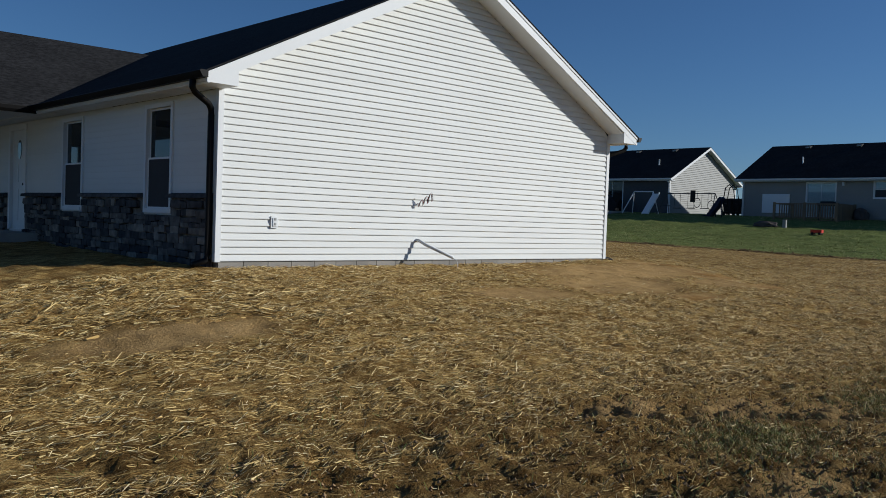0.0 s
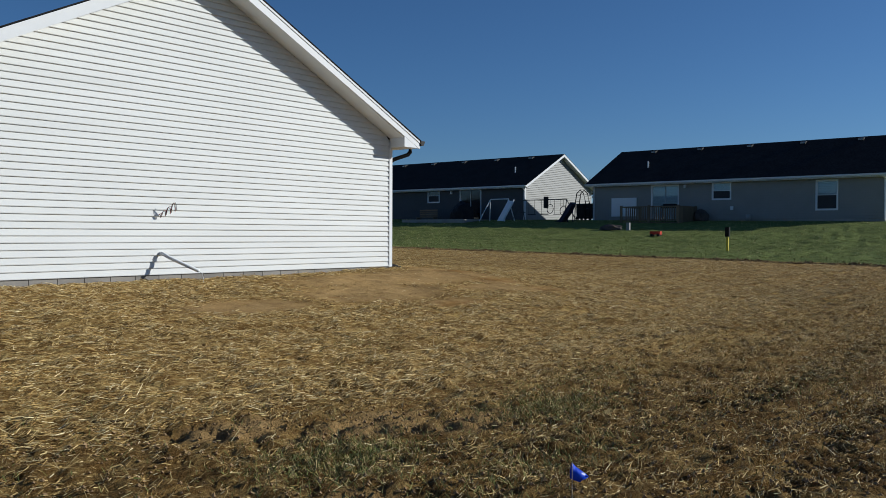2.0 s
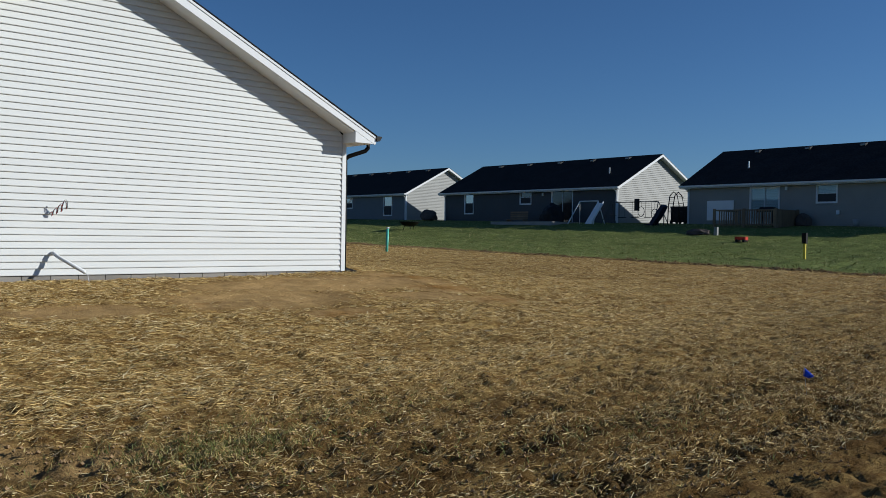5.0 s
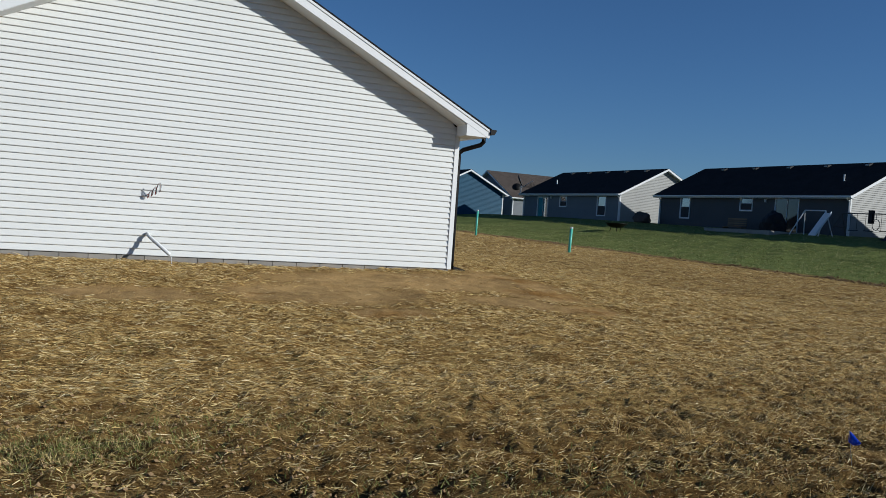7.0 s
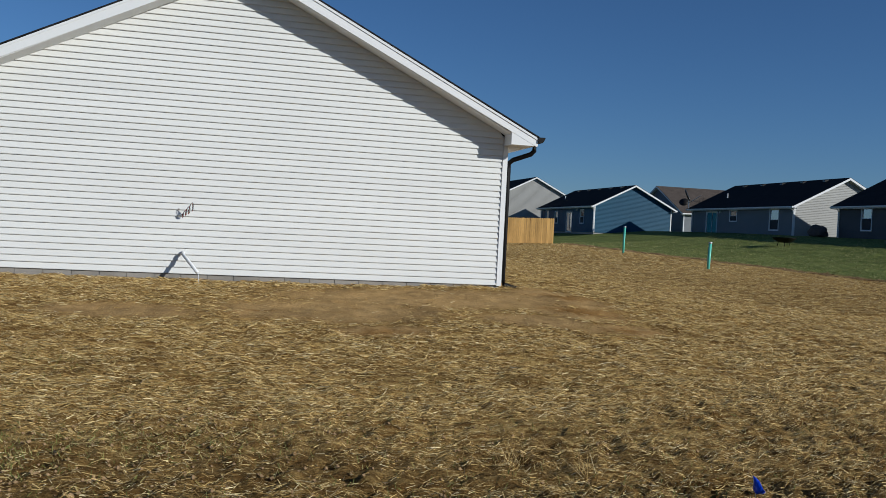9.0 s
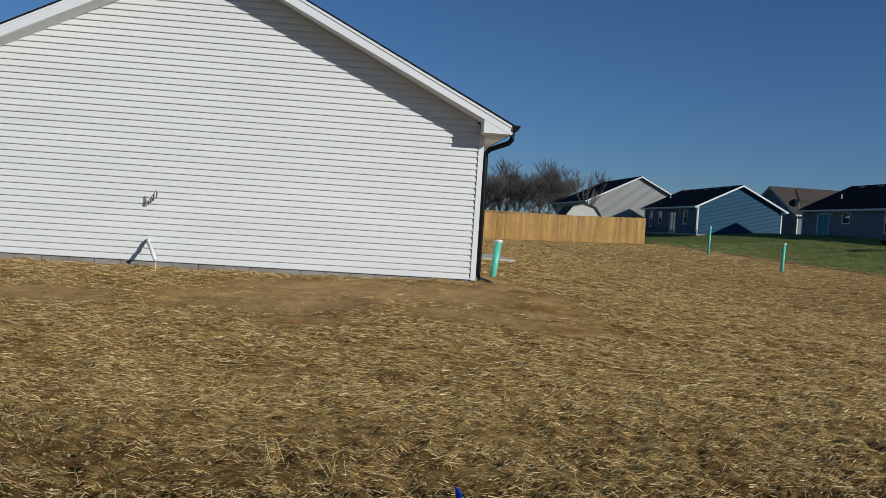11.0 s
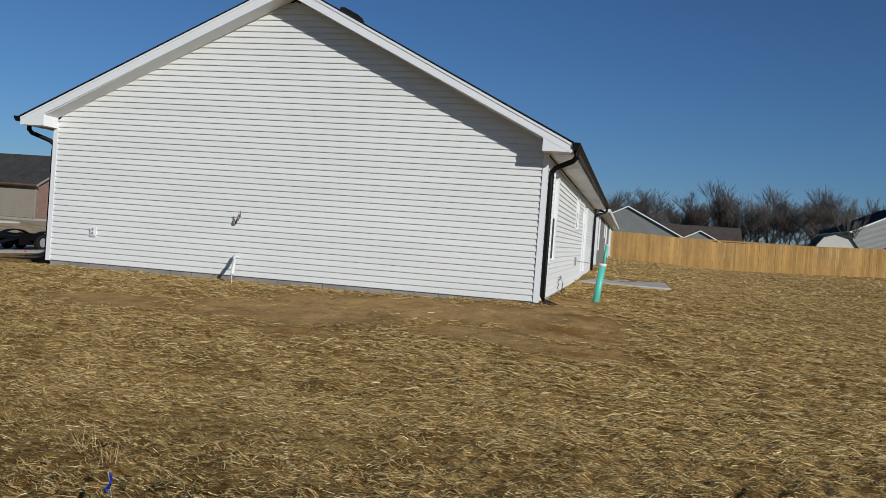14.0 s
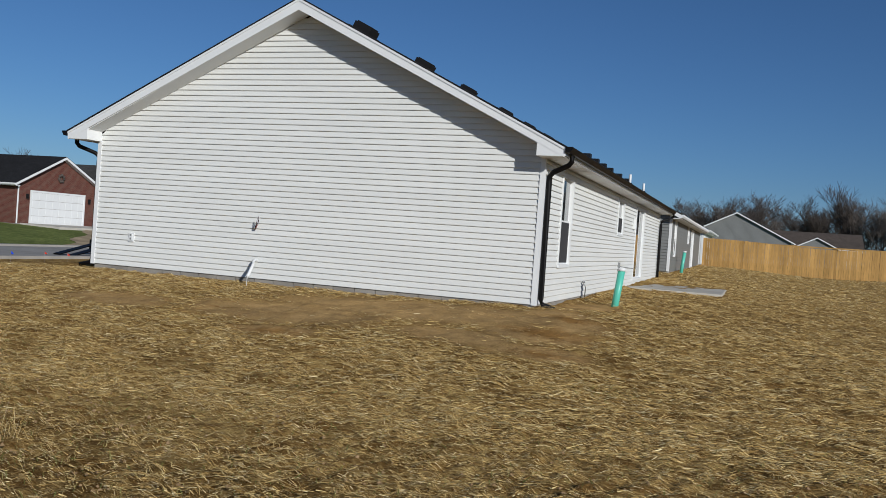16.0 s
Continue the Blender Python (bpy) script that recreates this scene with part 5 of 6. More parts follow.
    for x, y in ((49.1, 21.05), (49.1, 22.9), (49.1, 24.72), (51.5, 21.05), (51.5, 24.72)):
        s = Shape()
        s.box((x - 0.06, y - 0.06, 0.9), (x + 0.06, y + 0.06, zt + 1.0))
        part("post", s.mesh("post", DECK_WOOD), None, d)
    for z in (zt + 0.1, zt + 0.88):
        for a, b in (((49.06, 21.05, z), (49.12, 24.72, z + 0.07)), ((49.1, 21.02, z), (51.5, 21.08, z + 0.07)), ((49.1, 24.69, z), (51.5, 24.75, z + 0.07))):
            s = Shape()
            s.box(a, b)
            part("rail", s.mesh("rail", DECK_WOOD), None, d)
    s = Shape()
    s.box((-0.02, -0.03, 0), (0.02, 0.03, 0.9))
    slat = s.mesh("slat", DECK_WOOD)
    for i in range(24):
        o = part("slat", slat, None, d)
        o.location = (49.06, 21.15 + i * 0.14, zt + 0.05)
    s = Shape()
    s.box((-0.07, -0.012, 0), (0.07, 0.012, 1.35))
    board = s.mesh("side_board", DECK_WOOD)
    for i in range(16):
        o = part("side_board", board, None, d)
        o.location = (49.2 + i * 0.148, 20.98, zt - 0.45)
    g = thing("grill", (49.6, 21.6, zt), "black flat-topped grill standing on the deck", "grill")
    s = Shape()
    s.box((49.35, 21.3, zt + 0.82), (49.85, 22.3, zt + 0.98))
    s.prism([(49.35, 21.45, zt + 0.98), (49.85, 21.45, zt + 0.98), (49.8, 21.45, zt + 1.08), (49.4, 21.45, zt + 1.08)], (0, 0.7, 0))
    part("lid", s.mesh("lid", BLACK_PLASTIC), None, g)
    for x, y in ((49.4, 21.4), (49.8, 21.4), (49.4, 22.2), (49.8, 22.2)):
        s = Shape()
        s.bar([(x, y, zt), (x, y, zt + 0.83)], 0.025, 6)
        part("leg", s.mesh("leg", BLACK_PLASTIC), None, g)
    # air conditioner, meter on the taupe gable
    s = Shape()
    s.box((54.4, 9.3, 1.4), (55.3, 10.2, 2.25))
    ac = tagged(part("air_conditioner", s.mesh("air_conditioner", BLACK_PLASTIC)), "dark outdoor air conditioner beside the gable wall", "air conditioner")
    for i in range(9):
        s = Shape()
        s.box((54.36, 9.3 + i * 0.1, 1.5), (54.4, 9.34 + i * 0.1, 2.2))
        part("fin", s.mesh("fin", BRASS_PLASTIC), None, ac)
    s = Shape()
    s.box((53.9, 10.5, 2.55), (54.15, 10.66, 3.05))
    s.bar([(54.0, 10.6, 1.5), (54.0, 10.6, 2.55)], 0.03, 6)
    s.bar([(53.3, 10.5, 2.3), (53.3, 10.5, 1.5)], 0.05, 6)
    tagged(part("power_meter", s.mesh("power_meter", BRASS_PLASTIC)), "grey power meter and conduit on the gable wall", "meter")
    # swing set
    w = thing("swing_set", (50.6, 31.0, gz(50.6, 31)), "metal swing set with hanging swings and a slide", "swing set")
    ys, zt = (29.1, 32.6), 3.1
    s = Shape()
    s.bar([(50.0, ys[0], zt), (50.0, ys[1], zt)], 0.03, 6)
    part("top_bar", s.mesh("top_bar", DARK_TUBE), None, w)
    for y in ys:
        for dx in (-0.75, 0.75):
            s = Shape()
            s.bar([(50.0, y, zt), (50.0 + dx, y + (0.25 if y > 31 else -0.25), gz(50, y))], 0.027, 6)
            part("leg", s.mesh("leg", DARK_TUBE), None, w)
        s = Shape()
        s.bar([(49.55, y, 2.3), (50.45, y, 2.3)], 0.02, 6)
        part("brace", s.mesh("brace", DARK_TUBE), None, w)
    for y in (29.8, 30.8, 31.8):
        s = Shape()
        for dy in (-0.22, 0.22):
            s.bar([(50.0, y + dy, zt), (50.0, y + dy, 2.15)], 0.010, 4)
        s.box((49.88, y - 0.24, 2.12), (50.12, y + 0.24, 2.16))
        part("swing", s.mesh("swing", BLACK_PLASTIC), None, w)
    s = Shape()
    s.prism([(49.2, 32.7, 3.0), (49.2, 33.2, 3.0), (48.3, 33.4, 1.7), (48.3, 32.9, 1.7)], (0.05, 0, 0.05))
    s.prism([(49.2, 32.65, 3.15), (49.2, 32.7, 3.15), (48.3, 32.9, 1.85), (48.3, 32.85, 1.85)], (0.02, 0, -0.15))
    part("slide", s.mesh("slide", WHITE_TRIM), None, w, "pale plastic slide")
    # A-frame of a second set
    s = Shape()
    s.box((49.9, 30.55, 2.55), (50.1, 30.8, 3.3))
    part("swing_cover", s.mesh("swing_cover", BLACK_PLASTIC), None, w, "black bag hung on the top bar")
    for y, z in ((29.35, 2.05), (30.35, 2.2)):
        s = Shape()
        ring = [(50.0, y + 0.24 * math.cos(t * math.pi / 6), z + 0.3 + 0.3 * math.sin(t * math.pi / 6)) for t in range(13)]
        s.bar(ring, 0.022, 5)
        s.bar([(50.0, y, zt), (50.0, y, z + 0.6)], 0.012, 4)
        part("trapeze_ring", s.mesh("trapeze_ring", DARK_TUBE), None, w)
    s2 = thing("play_frame", (49.4, 34.1, gz(49.4, 34.1)), "pale metal A-frame with hanging rings", "play frame")
    for y in (33.4, 34.9):
        for dx in (-0.6, 0.6):
            s = Shape()
            s.bar([(49.6, y, 3.2), (49.6 + dx, y + (0.5 if y > 34 else -0.1), gz(49.6, y))], 0.035, 6)
            part("leg", s.mesh("leg", WHITE_TRIM), None, s2)
    s = Shape()
    s.bar([(49.6, 33.4, 3.2), (49.6, 34.9, 3.2)], 0.035, 6)
    part("top_bar", s.mesh("top_bar", WHITE_TRIM), None, s2)
    # covered heap, toys, grill
    def lump(name, at, size, mat, label, cat, seed):
        bm = bmesh.new()
        bmesh.ops.create_icosphere(bm, subdivisions=3, radius=1.0)
        for v in bm.verts:
            k = 1 + 0.28 * noise.noise(v.co * 1.7 + Vector((seed, 0, 0)))
            v.co = Vector((at[0] + v.co.x * size[0] * k, at[1] + v.co.y * size[1] * k, at[2] + max(-0.4, v.co.z) * size[2] * k))
        return tagged(part(name, bm, mat), label, cat)
    lump("covered_grill", (50.2, 37.8, gz(50, 38) + 0.35), (0.6, 0.9, 0.95), BLACK_PLASTIC, "large black cover over a grill on the patio", "grill cover", 1)
    z = gz(49.4, 28.9)
    tip = thing("toy_slide", (49.4, 28.9, z), "dark navy toy slide leaning beside the swing set", "toy slide")
    s = Shape()
    s.prism([(49.2, 29.6, z + 0.05), (49.2, 29.2, z + 0.12), (49.2, 28.55, z + 1.0), (49.2, 28.35, z + 1.25), (49.2, 28.2, z + 1.15), (49.2, 28.5, z + 0.6), (49.2, 29.0, z + 0.0)], (0.5, 0, 0))
    part("chute", s.mesh("chute", NAVY), None, tip)
    for y in (28.3, 28.7):
        s = Shape()
        s.bar([(49.45, y, z - 0.05), (49.45, y + 0.02, z + 1.0)], 0.035, 6)
        part("leg", s.mesh("leg", NAVY), None, tip)
    for x, y in ((52.5, 28.75), (52.6, 29.45)):
        z = gz(x, y)
        s = Shape()
        s.prism([(x - 0.28, y - 0.25, z + 0.08), (x + 0.28, y - 0.25, z + 0.08), (x + 0.34, y - 0.25, z + 1.0), (x - 0.34, y - 0.25, z + 1.0)], (0, 0.55, 0))
        can = tagged(part("waste_bin", s.mesh("waste_bin", BLACK_PLASTIC)), "black wheeled waste bin between two houses", "bin", "waste bins")
        s = Shape()
        s.prism([(x - 0.37, y - 0.29, z + 1.0), (x + 0.37, y - 0.29, z + 1.0), (x + 0.33, y - 0.29, z + 1.07), (x - 0.33, y - 0.29, z + 1.07)], (0, 0.62, 0))
        part("lid", s.mesh("lid", BLACK_PLASTIC), None, can)
        for dx in (-0.3, 0.3):
            s = Shape()
            s.bar([(x + dx - 0.03, y + 0.25, z + 0.1), (x + dx + 0.03, y + 0.25, z + 0.1)], 0.11, 10)
            part("wheel", s.mesh("wheel", RUBBER), None, can)
    lump("brush_heap", (45.2, 23.3, gz(45, 23) + 0.1), (0.4, 0.7, 0.22), BARK, "low heap of brush in the lawn", "brush", 6)
    lump("shrub", (51.2, 20.6, gz(51, 20.6) + 0.2), (0.35, 0.45, 0.5), BARK, "small dark shrub at the foot of the wall", "shrub", 8)
    lump("shrub", (50.9, 51.7, gz(51, 51.6) + 0.3), (0.6, 0.8, 0.6), BARK, "dark shrub between two houses", "shrub", 9)
    # patio, bench and bin at the dark house
    s = Shape()
    s.box((48.2, 36.2, gz(50, 38) - 0.3), (51.65, 41.8, gz(49.5, 38) + 0.12))
    tagged(part("patio_slab", s.mesh("patio_slab", CONCRETE)), "concrete patio behind the dark house", "slab")
    b = thing("garden_bench", (50.6, 41.0, 1.75), "grey wooden garden bench by the dark wall", "bench")
    for k in range(4):
        s = Shape()
        s.box((50.4, 40.3, 2.1 + k * 0.14), (50.45, 42.0, 2.2 + k * 0.14))
        part("back_slat", s.mesh("back_slat", DECK_WOOD), None, b)
    s = Shape()
    s.box((49.95, 40.3, 2.0), (50.4, 42.0, 2.05))
    part("seat", s.mesh("seat", DECK_WOOD), None, b)
    for y in (40.35, 41.95):
        s = Shape()
        s.box((49.97, y - 0.03, 1.6), (50.43, y + 0.03, 2.0))
        part("leg", s.mesh("leg", DECK_WOOD), None, b)
    arch = thing("garden_arch", (51.3, 28.6, 1.7), "tall dark arch standing between two houses", "arch")
    for dx in (0.0, 0.5):
        s = Shape()
        s.bar([(51.0 + dx, 28.25, 1.6), (51.0 + dx, 28.3, 2.9), (51.0 + dx, 28.45, 3.5), (51.0 + dx, 28.7, 3.72), (51.0 + dx, 28.95, 3.5), (51.0 + dx, 29.05, 2.9), (51.0 + dx, 29.1, 1.6)], 0.035, 6)
        part("hoop", s.mesh("hoop", BLACK_PLASTIC, True), None, arch)
    for z in (2.0, 2.5, 3.0, 3.4):
        for y in (28.32, 29.02):
            s = Shape()
            s.bar([(51.0, y, z), (51.5, y, z)], 0.018, 5)
            part("rung", s.mesh("rung", BLACK_PLASTIC), None, arch)
    # utility box and red toy in the lawn, yellow marker
    s = Shape()
    z = gz(45, 22.1)
    s.box((44.95, 22.02, z - 0.1), (45.1, 22.2, z + 0.42))
    tagged(part("utility_pedestal", s.mesh("utility_pedestal", PALE_SIDING)), "small pale utility box in the lawn", "utility box")
    z = gz(42.5, 19.3)
    s = Shape()
    s.box((42.42, 19.0, z + 0.10), (42.66, 19.55, z + 0.26))
    toy = tagged(part("toy_wagon", s.mesh("toy_wagon", RED_PAINT)), "red toy wagon lying in the grass", "toy")
    for y in (19.1, 19.45):
        s = Shape()
        s.bar([(42.39, y, z + 0.07), (42.69, y, z + 0.07)], 0.07, 10)
        part("wheel", s.mesh("wheel", BLACK_PLASTIC), None, toy)
    z = gz(35.65, 12.85)
    s = Shape()
    s.box((35.61, 12.81, z - 0.2), (35.69, 12.89, z + 0.62))
    yp = tagged(part("marker_post", s.mesh("marker_post", YELLOW_PAINT)), "yellow utility marker post with a dark head", "marker post")
    s = Shape()
    s.box((35.58, 12.77, z + 0.55), (35.71, 12.93, z + 0.93))
    part("head", s.mesh("head", BRONZE), None, yp, "dark olive box head")
    # bucket by the wall
    s = Shape()
    z = gz(51.2, 18)
    s.bar([(51.2, 17.75, z), (51.2, 17.75, z + 0.38)], [0.14, 0.17], 12)
    tagged(part("bucket", s.mesh("bucket", PALE_SIDING, True)), "pale bucket at the foot of the taupe wall", "bucket")
    # fire bowl
    z = gz(44, 45.7)
    s = Shape()
    s.bar([(44.0, 45.7, z + 0.22), (44.0, 45.7, z + 0.3), (44.0, 45.7, z + 0.5), (44.0, 45.7, z + 0.54)], [0.25, 0.5, 0.72, 0.76], 18)
    fb = tagged(part("fire_bowl", s.mesh("fire_bowl", BRONZE, True)), "dark metal fire bowl on legs in the lawn", "fire bowl")
    for k in range(3):
        a = k * 2.09
        s = Shape()
        s.bar([(44 + 0.35 * math.cos(a), 45.7 + 0.35 * math.sin(a), z + 0.32), (44 + 0.45 * math.cos(a), 45.7 + 0.45 * math.sin(a), z - 0.05)], 0.025, 6)
        part("leg", s.mesh("leg", BRONZE), None, fb)
    # satellite dish on the slate house
    d = thing("satellite_dish", (51.4, 71.2, 4.4), "dark satellite dish on a mast at the corner of the roof", "satellite dish")
    s = Shape()
    s.bar([(51.4, 71.2, 4.3), (51.4, 71.2, 5.4)], 0.05, 6)
    s.bar([(51.4, 71.2, 4.9), (51.9, 69.9, 5.6)], 0.03, 6)
    part("mast", s.mesh("mast", STEEL), None, d)
    for c, r, way in (((51.3, 71.3, 5.65), 0.62, (0.75, -0.5, 0.4)), ((51.3, 71.9, 5.0), 0.45, (-0.5, -0.6, 0.6))):
        s = Shape()
        w_ = Vector(way).normalized()
        c = Vector(c)
        s.bar([c - w_ * 0.12, c - w_ * 0.08, c, c + w_ * 0.02], [r * 0.3, r * 0.7, r, r], 16)
        part("dish", s.mesh("dish", BLACK_PLASTIC, True), None, d)
    # parked car beyond
    car()


def car():
    ox, oy, oz = 70.0, 8.6, float(ground_z(70.0, 8.6))
    c = thing("car", (ox, oy, oz), "black saloon car parked beyond the taupe house", "car")
    s = Shape()
    side = [(-2.2, 0.35), (-2.25, 0.7), (-1.9, 0.85), (-1.2, 0.92), (-0.6, 1.38), (0.7, 1.42), (1.5, 0.98), (2.1, 0.9), (2.25, 0.6), (2.2, 0.35)]
    s.prism([(ox - 0.85, oy + a, oz + z) for a, z in side], (1.7, 0, 0))
    part("body", s.mesh("body", BLACK_PLASTIC), None, c)
    s = Shape()
    s.prism([(ox - 0.862, oy + a, oz + z) for a, z in ((-1.0, 0.95), (-0.55, 1.32), (0.65, 1.35), (1.2, 0.97))], (0.01, 0, 0))
    part("side_window", s.mesh("side_window", GLASS), None, c)
    for dy in (-1.4, 1.4):
        for dx in (-0.8, 0.8):
            s = Shape()
            s.bar([(ox + dx - 0.1, oy + dy, oz + 0.32), (ox + dx + 0.1, oy + dy, oz + 0.32)], 0.33, 16)
            w = part("wheel", s.mesh("wheel", RUBBER), None, c)
            s = Shape()
            s.bar([(ox + dx - 0.11, oy + dy, oz + 0.32), (ox + dx + 0.11, oy + dy, oz + 0.32)], 0.2, 12)
            part("rim", s.mesh("rim", STEEL), None, w)


neighbour_things()


# ---- trees ----
def tree_meshes(seed, height, spread, mat, upright=0.5, levels=5, twigs=5):
    """A bare winter tree as two meshes, trunk with limbs, and twigs."""
    rng = random.Random(seed)
    trunk, crown = Shape(), Shape()

    def limb(p, way, length, r, level):
        pts, rad, q, d = [p], [r], p, way
        n = 4 if level < 2 else (2 if level < 4 else 1)
        for i in range(n):
            d = (d + Vector((rng.uniform(-1, 1), rng.uniform(-1, 1), rng.uniform(-0.4, 0.9) * upright)) * 0.22).normalized()
            q = q + d * (length / n)
            pts.append(q)
            rad.append(max(0.012, r * (1 - 0.6 * (i + 1) / n)))
        (trunk if level < 2 else crown).bar([tuple(v) for v in pts], rad, 7 if level == 0 else (5 if level < 2 else 3))
        if level >= levels:
            return
        count = 7 if level == 0 else twigs
        for k in range(count):
            t = rng.uniform(0.35, 1.0) if level == 0 else rng.uniform(0.25, 1.0)
            i = min(int(t * n), n - 1)
            at = pts[i].lerp(pts[i + 1], t * n - i)
            a = rng.uniform(0, 6.283)
            side = Vector((math.cos(a), math.sin(a), 0))
            w = (d * upright + side * spread * rng.uniform(0.5, 1.0) + Vector((0, 0, 0.35))).normalized()
            limb(at, w, length * rng.uniform(0.5, 0.72), max(0.02, rad[i] * 0.55), level + 1)

    limb(Vector((0, 0, -0.3)), Vector((0, 0, 1)), height * 0.46, height * 0.018, 0)
    return trunk.mesh("trunk", mat, True), crown.mesh("crown", mat)


def trees():
    kinds = [tree_meshes(11, 13, 1.0, BARK, 0.55, 4, 6), tree_meshes(12, 14, 0.85, BARK, 0.65, 4, 6), tree_meshes(13, 12, 1.0, BARK_PALE, 0.55, 4, 6),
             tree_meshes(14, 14, 0.9, BARK, 0.6, 4, 6), tree_meshes(15, 14, 0.45, BARK_PALE, 1.0, 4, 6)]
    rng = random.Random(21)
    made = {}
    spots = []
    for i in range(44):
        a = -0.12 + 0.355 * (i + rng.uniform(-0.4, 0.4)) / 44
        dist = rng.uniform(165, 230)
        spots.append((16 + a * dist, dist, rng.uniform(0.85, 1.3), rng.randrange(4)))
    spots += [(16 + 0.255 * 112, 112, 0.62, 4), (16 + 0.215 * 118, 118, 0.62, 2), (62, 86, 0.35, 0), (80.8, 46.5, 0.48, 2)]
    for i in range(10):
        spots.append((-75 - rng.uniform(0, 30), 105 + i * 9, rng.uniform(0.8, 1.1), rng.randrange(4)))
    for x, y, k, kind in spots:
        z = float(ground_z(x, y))
        m = Matrix.Translation((x, y, z)) @ Matrix.Rotation(rng.uniform(0, 6.28), 4, "Z") @ Matrix.Diagonal((k, k, k * rng.uniform(0.9, 1.1), 1))
        if kind not in made:
            t = new("tree")
            tagged(t, "tall bare winter tree in the far tree line", "tree", "far bare trees")
            tr, cr = kinds[kind]
            for nm, me in (("trunk", tr), ("crown", cr)):
                o = new(nm, me)
                o.parent = t
            t.matrix_basis = m
            made[kind] = t
        else:
            t = made[kind]
            c = copy_thing(t, Matrix.Identity(4))
            c.matrix_basis = m
    tr, cr = tree_meshes(41, 6.5, 1.1, BARK, 0.35, 3, 6)
    first = None
    for i in range(46):
        a = -0.13 + 0.37 * (i + rng.uniform(-0.3, 0.3)) / 46
        dist = rng.uniform(150, 172)
        m = Matrix.Translation((16 + a * dist, dist, float(ground_z(16 + a * dist, dist)) - 0.8)) @ Matrix.Rotation(rng.uniform(0, 6.28), 4, "Z") @ Matrix.Diagonal((1.5, 1.5, rng.uniform(0.6, 0.95), 1))
        if first is None:
            first = tagged(new("brush_thicket"), "low bare thicket at the foot of the tree line", "thicket", "far thickets")
            for nm, me in (("stem", tr), ("twigs", cr)):
                o = new(nm, me)
                o.parent = first
            first.matrix_basis = m
        else:
            copy_thing(first, Matrix.Identity(4)).matrix_basis = m
    # sapling by the fence
    tr, cr = tree_meshes(31, 7.5, 0.5, BARK_PALE, 1.0, 3, 5)
    t = tagged(new("sapling"), "slender bare young tree behind the fence", "tree")
    for nm, me in (("trunk", tr), ("crown", cr)):
        o = new(nm, me)
        o.parent = t
    t.matrix_basis = Matrix.Translation((37.0, 88.0, float(ground_z(37, 88))))


trees()


# ---- straw, clods and grass ----
def strands_material(name, stops, rough=0.6):
    m, tr, b = material(name, rough)
    g = tr.nodes.new("ShaderNodeNewGeometry")
    c = ramp(tr, g.outputs["Random Per Island"], stops)
    tr.links.new(c, b.inputs["Base Color"])
    return m


STRAW = strands_material("straw", [(0.0, (0.12, 0.068, 0.020)), (0.25, (0.30, 0.182, 0.055)), (0.55, (0.60, 0.41, 0.145)), (0.85, (0.74, 0.565, 0.245)), (1.0, (0.88, 0.75, 0.44))], 0.6)
GRASS = strands_material("lawn_grass", [(0.0, (0.11, 0.13, 0.03)), (0.45, (0.25, 0.28, 0.08)), (0.75, (0.40, 0.40, 0.14)), (1.0, (0.64, 0.57, 0.28))], 0.6)
WEED = strands_material("weed_grass", [(0.0, (0.10, 0.12, 0.03)), (0.4, (0.19, 0.21, 0.055)), (0.65, (0.32, 0.27, 0.095)), (1.0, (0.55, 0.42, 0.19))], 0.6)


def surface_z(x, y):
    z = ground_z(x, y)
    near = ease(x, -3, 0) * (1 - ease(x, 23, 34)) * (1 - ease(y, 20, 40))
    return z + near * relief(x, y) + lawn_relief(x, y)


def strands(name, mat, x, y, length, width, rise, label, category, rng, lift=0.004, aim=None):
    """Thin blades from points (x, y): rise is each blade's climb over its length."""
    n = len(x)
    a = rng.rand(n) * 6.283 if aim is None else aim
    dx, dy = np.cos(a) * length, np.sin(a) * length
    px, py = -np.sin(a) * width / 2, np.cos(a) * width / 2
    z0 = surface_z(x, y) + lift
    flatk = np.sqrt(np.clip(1 - rise ** 2, 0.02, 1))
    ex, ey = x + dx * flatk, y + dy * flatk
    z1 = np.where(rise > 0.5, z0, surface_z(ex, ey) + lift) + rise * length
    roll = rng.normal(0, 0.6, n) * width / 2
    v = np.empty((n, 4, 3), np.float32)
    for i, (cx, cy, cz, s) in enumerate(((x, y, z0, 1), (x, y, z0, -1), (ex, ey, z1, -0.5), (ex, ey, z1, 0.5))):
        v[:, i, 0], v[:, i, 1], v[:, i, 2] = cx + px * s, cy + py * s, cz + roll * s
    f = np.arange(n * 4).reshape(-1, 4)
    me = bpy.data.meshes.new(name)
    me.vertices.add(n * 4)
    me.vertices.foreach_set("co", v.ravel())
    me.loops.add(len(f) * 4)
    me.loops.foreach_set("vertex_index", f.ravel().astype(np.int32))
    me.polygons.add(len(f))
    me.polygons.foreach_set("loop_start", np.arange(len(f), dtype=np.int32) * 4)
    me.update(calc_edges=True)
    me.materials.append(mat)
    return tagged(new(name, me), label, category, kind="stuff")


